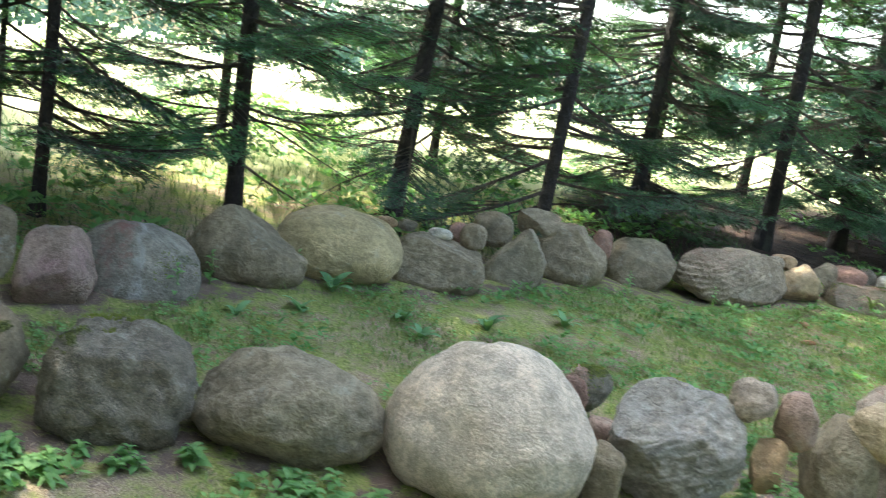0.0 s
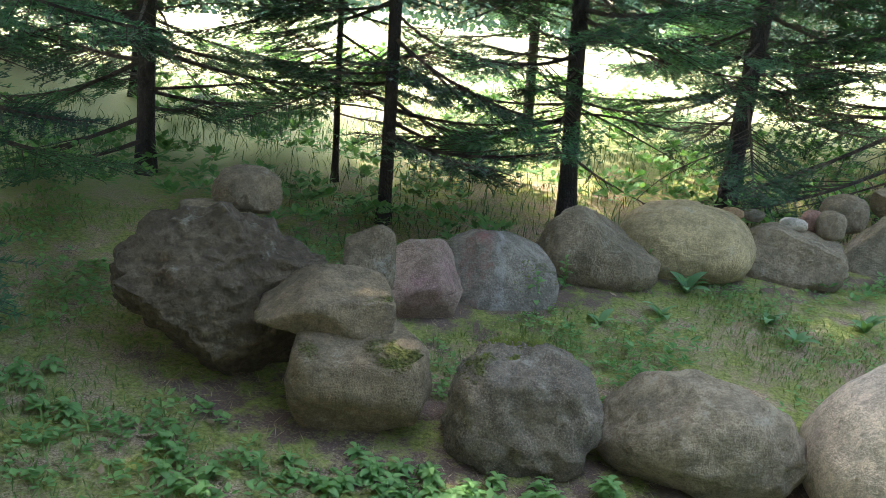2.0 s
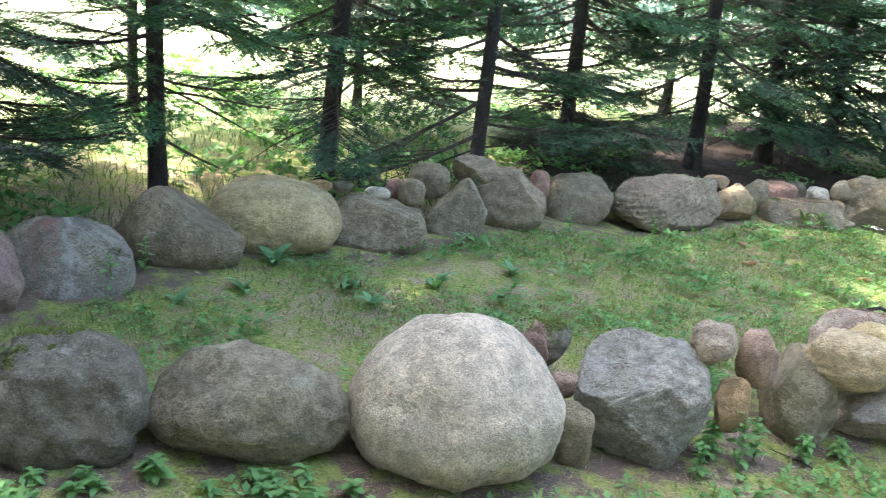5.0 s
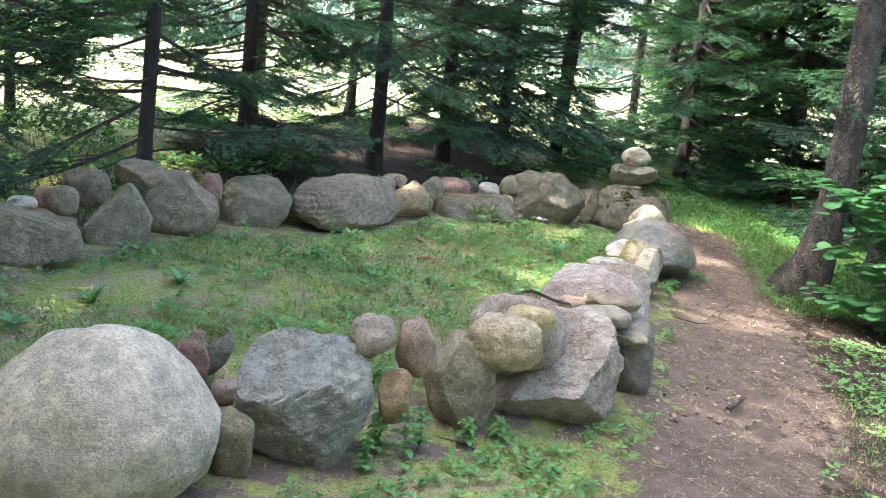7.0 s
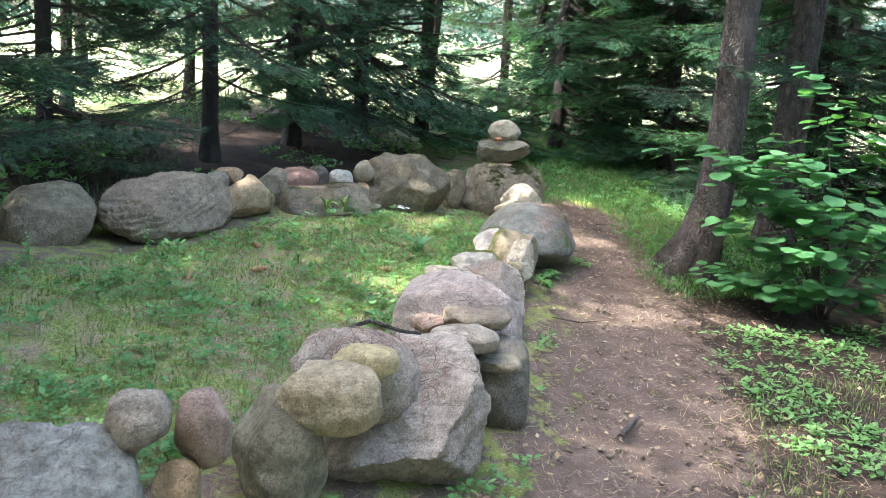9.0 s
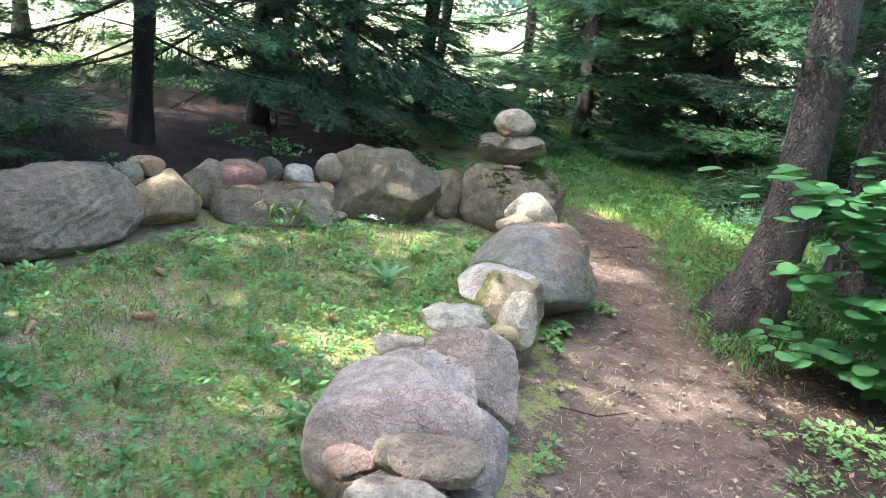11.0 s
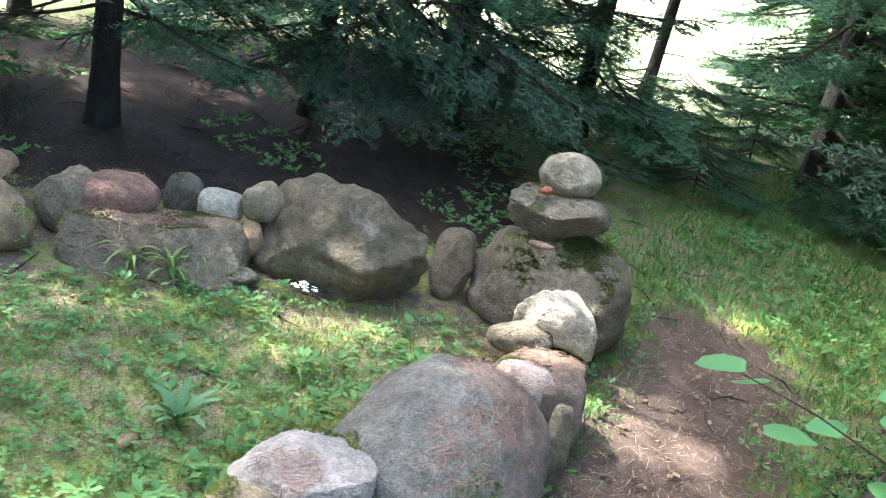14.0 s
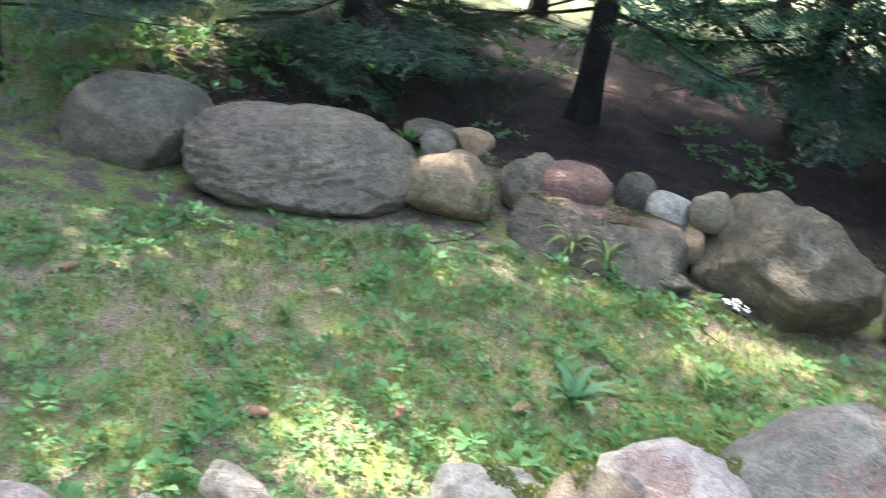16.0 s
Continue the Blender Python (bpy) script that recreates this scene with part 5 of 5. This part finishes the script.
carpet("shade_herbs", "low herbs in the shaded grass", x, y, z + 0.02, np.full(len(x), 0.03), 0.3, 22, HERB, 5, 18, "herbs", 0.2, 0.25)
# rank growth behind the far arc
back = lambda a, b, u: ~in_ring(a, b) & (line_distance(a, b, RING + RING[:1]) > 0.18) & (b - 0.72 * a > 4.35)
x, y, z = scatter(17000, (-4.2, 2.2, 3.6, 7.4), 9, lambda a, b, u: back(a, b, u) & (clump(a, b, 1.2, 3.0) + 0.4 * u > 0.05))
carpet("rank_grass", "rank green grass behind the far stones", x, y, z, np.full(len(x), 0.11), 0.022, 62, RANK, 1, 9, "grass", 0.35)
x, y, z = scatter(3400, (-4.2, 2.2, 3.6, 8.0), 10, lambda a, b, u: back(a, b, u) & (clump(a, b, 1.4, 8.0) > -0.05))
carpet("rank_herbs", "leafy green undergrowth behind the far stones", x, y, z + 0.10, np.full(len(x), 0.06), 0.28, 28, HERB, 8, 10, "herbs", 0.2, 0.3)
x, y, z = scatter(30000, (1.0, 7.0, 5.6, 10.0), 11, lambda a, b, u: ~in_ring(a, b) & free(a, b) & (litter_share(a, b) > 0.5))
carpet("needle_litter", "brown fallen needles and twigs under the spruces", x, y, z + 0.004, np.full(len(x), 0.05), 0.03, 5, SHADED_NEEDLES, 1, 11, "litter", 0.0)
x, y, z = scatter(5200, (0.8, 6.0, 5.6, 9.5), 12, lambda a, b, u: ~in_ring(a, b) & free(a, b) & (clump(a, b, 1.3, 5.0) > 0.1))
carpet("shade_weeds", "sparse yellowish green weeds under the spruces", x, y, z + 0.05, np.full(len(x), 0.035), 0.28, 30, HERB, 6, 12, "herbs", 0.2, 0.3)
x, y, z = scatter(9000, (1.0, 5.5, 1.0, 6.8), 13, lambda a, b, u: (line_distance(a, b, PATH_LINE) < 0.75))
carpet("path_needles", "dry needles and straw trodden into the path", x, y, z - 0.012, np.full(len(x), 0.045), 0.03, 3, DRY, 1, 13, "litter", 0.0)


def pebbles():
    r = random.Random(9)
    v, f = [], []
    for _ in range(900):
        k = r.random()
        i = min(int(k * 5), 4)
        (ax, ay), (bx, by) = PATH_LINE[i], PATH_LINE[i + 1]
        t = r.random()
        px, py = ax + (bx - ax) * t + r.gauss(0, 0.3), ay + (by - ay) * t + r.gauss(0, 0.25)
        s = r.uniform(0.003, 0.012)
        bm = bmesh.new()
        bmesh.ops.create_icosphere(bm, subdivisions=1, radius=s)
        o = len(v)
        q = floor_z(px, py) - 0.014
        v += [(px + p.co.x * r.uniform(0.8, 1.3), py + p.co.y * r.uniform(0.8, 1.2), q + p.co.z * 0.7) for p in bm.verts]
        f += [tuple(o + w.index for w in p.verts) for p in bm.faces]
        bm.free()
    return tagged(new("path_pebbles", mesh_of("path_pebbles", v, f, BROWN, True)), "small brownish pebbles on the earth path", "pebbles", kind="stuff")


pebbles()


def twig_scatter():
    """Dead twigs fallen from the spruces, lying on the needle bank and the path."""
    r = random.Random(12)
    v, f = [], []
    while len(f) < 1500:
        px, py = (r.uniform(0.8, 5.6), r.uniform(5.7, 8.8)) if r.random() < 0.93 else (r.uniform(1.4, 4.8), r.uniform(1.4, 6.2))
        if bool(in_ring(px, py)) and r.random() < 0.6 or not bool(free(px, py)):
            continue
        a, n = r.uniform(0, math.tau), r.uniform(0.05, 0.28)
        pts = [(px, py), (px + n * 0.5 * math.cos(a), py + n * 0.5 * math.sin(a)), (px + n * math.cos(a + 0.3), py + n * math.sin(a + 0.3))]
        tube(v, f, [(p, q, floor_z(p, q) + 0.004 + r.uniform(0, 0.012)) for p, q in pts], [0.0035, 0.003, 0.0015], 4)
    return tagged(new("fallen_twigs", mesh_of("fallen_twigs", v, f, TWIG_WOOD)), "dead spruce twigs strewn over bank and path", "twigs", kind="stuff")


twig_scatter()


# ---- loose things on the ground ----
def spruce_cone(x, y, yaw, size=0.09):
    v, f = [], []
    rows_, around = 12, 10
    for i in range(rows_):
        s = i / (rows_ - 1)
        rad = 0.17 * math.sin(math.pi * (0.1 + 0.86 * s)) ** 0.7
        for j in range(around):
            a = math.tau * (j + 0.5 * (i % 2)) / around
            k = rad * (1.14 if i % 2 else 0.9)
            v.append((s - 0.5, k * math.cos(a), k * math.sin(a)))
    for i in range(rows_ - 1):
        for j in range(around):
            a, b = i * around + j, i * around + (j + 1) % around
            f.append((a, b, b + around, a + around))
    f += [tuple(range(around)), tuple(range((rows_ - 1) * around, rows_ * around))]
    ob = new("spruce_cone", mesh_of("spruce_cone", v, f, CONE_MAT))
    ob.matrix_world = pose(x, y, floor_z(x, y) + 0.012, 0, 8, yaw) @ Matrix.Diagonal((size, size, size, 1))
    return tagged(ob, "reddish brown spruce cone lying in the grass", "cone", "fallen cones")


for k, (px, py) in enumerate(((2.98, 5.29), (2.73, 5.08), (2.06, 5.10), (2.45, 4.85), (1.7, 5.0), (2.2, 5.55))):
    spruce_cone(px, py, 60 + k * 47, 0.085)


def fallen_stick(points, radius, label):
    v, f = [], []
    tube(v, f, [(a, b, floor_z(a, b) + c) for a, b, c in points], [radius * (1 - 0.12 * i) for i in range(len(points))], 7)
    f += [tuple(range(7)), tuple(range(len(v) - 7, len(v)))]
    return tagged(new("fallen_stick", mesh_of("fallen_stick", v, f, BARK_BIG, True)), label, "stick")


fallen_stick(((2.834, 3.298, 0.006), (2.939, 3.362, 0.010), (3.024, 3.426, 0.006)), 0.013, "short grey broken stick on the path")
fallen_stick(((1.80, 3.42, 0.40), (1.86, 3.40, 0.43), (1.95, 3.36, 0.41), (2.02, 3.36, 0.40)), 0.008, "dark crooked twig lying on the wall")


def flower_head(x, y, z, seed):
    rng = random.Random(seed)
    v, f = [], []
    for i in range(26):
        a, r = rng.uniform(0, math.tau), 0.028 * math.sqrt(rng.random())
        c = Vector((r * math.cos(a), r * math.sin(a), rng.uniform(-0.003, 0.004)))
        o = len(v)
        for j in range(5):
            b = j * math.tau / 5
            v.append((c + Vector((0.006 * math.cos(b), 0.006 * math.sin(b), 0)))[:])
        f.append(tuple(range(o, o + 5)))
    root = tagged(new("white_flower"), "flat white flower cluster on a thin stem", "flower")
    root.location = (x, y, floor_z(x, y))
    head = part("flower_head", mesh_of("flower_head", v, f, PETAL), PETAL, root)
    head.location = (0, 0, z)
    sv, sf = [], []
    tube(sv, sf, [(0, 0, -0.02), (0.004, 0, z * 0.5), (0, 0, z)], [0.002, 0.002, 0.0015], 4)
    part("stem", mesh_of("stem", sv, sf, HERB), HERB, root)


flower_head(3.34, 6.17, 0.045, 1)
flower_head(3.37, 6.16, 0.04, 2)


# ---- needles that lie on the stones ----
def stone_litter(places, seed):
    rng = random.Random(seed)
    deps = bpy.context.evaluated_depsgraph_get()
    deps.update()
    v, f = [], []
    for px, py, r, n in places:
        for _ in range(n * 2):
            a, q = rng.uniform(0, math.tau), r * math.sqrt(rng.random())
            o = Vector((px + q * math.cos(a), py + q * math.sin(a), 1.3))
            hit, loc, nor, _, ob, _ = scene.ray_cast(deps, o, Vector((0, 0, -1)))
            if not hit or nor.z < 0.45 or ob.name.split(".")[0] not in ("stone", "boulder"):
                continue
            d = Vector((rng.gauss(0, 1), rng.gauss(0, 1), 0)).normalized()
            d = (d - nor * d.dot(nor)).normalized() * rng.uniform(0.008, 0.02)
            w = nor.cross(d).normalized() * 0.0012
            c = loc + nor * rng.uniform(0.001, 0.008)
            k = len(v)
            v += [(c - d - w)[:], (c - d + w)[:], (c + d + w + nor * 0.002)[:], (c + d - w + nor * 0.002)[:]]
            f.append((k, k + 1, k + 2, k + 3))
    return tagged(new("stone_needles", mesh_of("stone_needles", v, f, DRY)), "reddish brown spruce needles lying on the boulders", "litter", kind="stuff")


stone_litter(((3.88, 5.40, 0.12, 200), (3.97, 5.22, 0.14, 280), (3.82, 5.05, 0.17, 260), (3.84, 5.58, 0.12, 120), (3.66, 5.36, 0.3, 150), (1.95, 3.35, 0.16, 250), (1.8, 3.4, 0.16, 200), (2.75, 6.22, 0.2, 400), (2.9, 4.35, 0.18, 220), (2.4, 3.75, 0.2, 220), (3.36, 5.0, 0.08, 80),
              (4.1, 5.7, 0.12, 200), (1.7, 5.85, 0.2, 150), (0.5, 3.3, 0.1, 200)), 3)


# ---- moss cushions on the stones ----
def moss_tufts(places, seed):
    """Short moss tips that stand on the stones, thick in the middle of each cushion."""
    rng = random.Random(seed)
    deps = bpy.context.evaluated_depsgraph_get()
    v, f = [], []
    for px, py, r, n in places:
        for _ in range(n):
            a, q = rng.uniform(0, math.tau), r * math.sqrt(rng.random())
            x, y = px + q * math.cos(a), py + q * math.sin(a)
            if noise.noise(Vector((x * 14, y * 14, seed))) + 0.55 - 0.9 * q / r < 0:
                continue
            hit, loc, nor, _, ob, _ = scene.ray_cast(deps, Vector((x, y, 1.3)), Vector((0, 0, -1)))
            if not hit or ob.name.split(".")[0] not in ("stone", "boulder"):
                continue
            up = (nor + Vector((rng.gauss(0, 0.5), rng.gauss(0, 0.5), rng.gauss(0.2, 0.4)))).normalized() * rng.uniform(0.006, 0.015)
            w = up.orthogonal().normalized() * 0.0022
            k = len(v)
            v += [(loc - w)[:], (loc + w)[:], (loc + up)[:]]
            f.append((k, k + 1, k + 2))
    return tagged(new("stone_moss", mesh_of("stone_moss", v, f, MOSS)), "olive green moss cushions growing on the boulders", "moss", kind="stuff")


moss_tufts(((3.46, 5.16, 0.09, 1600), (3.82, 5.02, 0.10, 1800), (3.98, 5.06, 0.08, 900), (3.15, 4.78, 0.12, 2600), (4.00, 6.19, 0.15, 3600), (4.42, 6.30, 0.14, 1800), (2.52, 6.16, 0.12, 1400),
            (-0.93, 2.66, 0.12, 1500), (-1.0, 3.55, 0.12, 900), (0.61, 3.38, 0.1, 900)), 4)
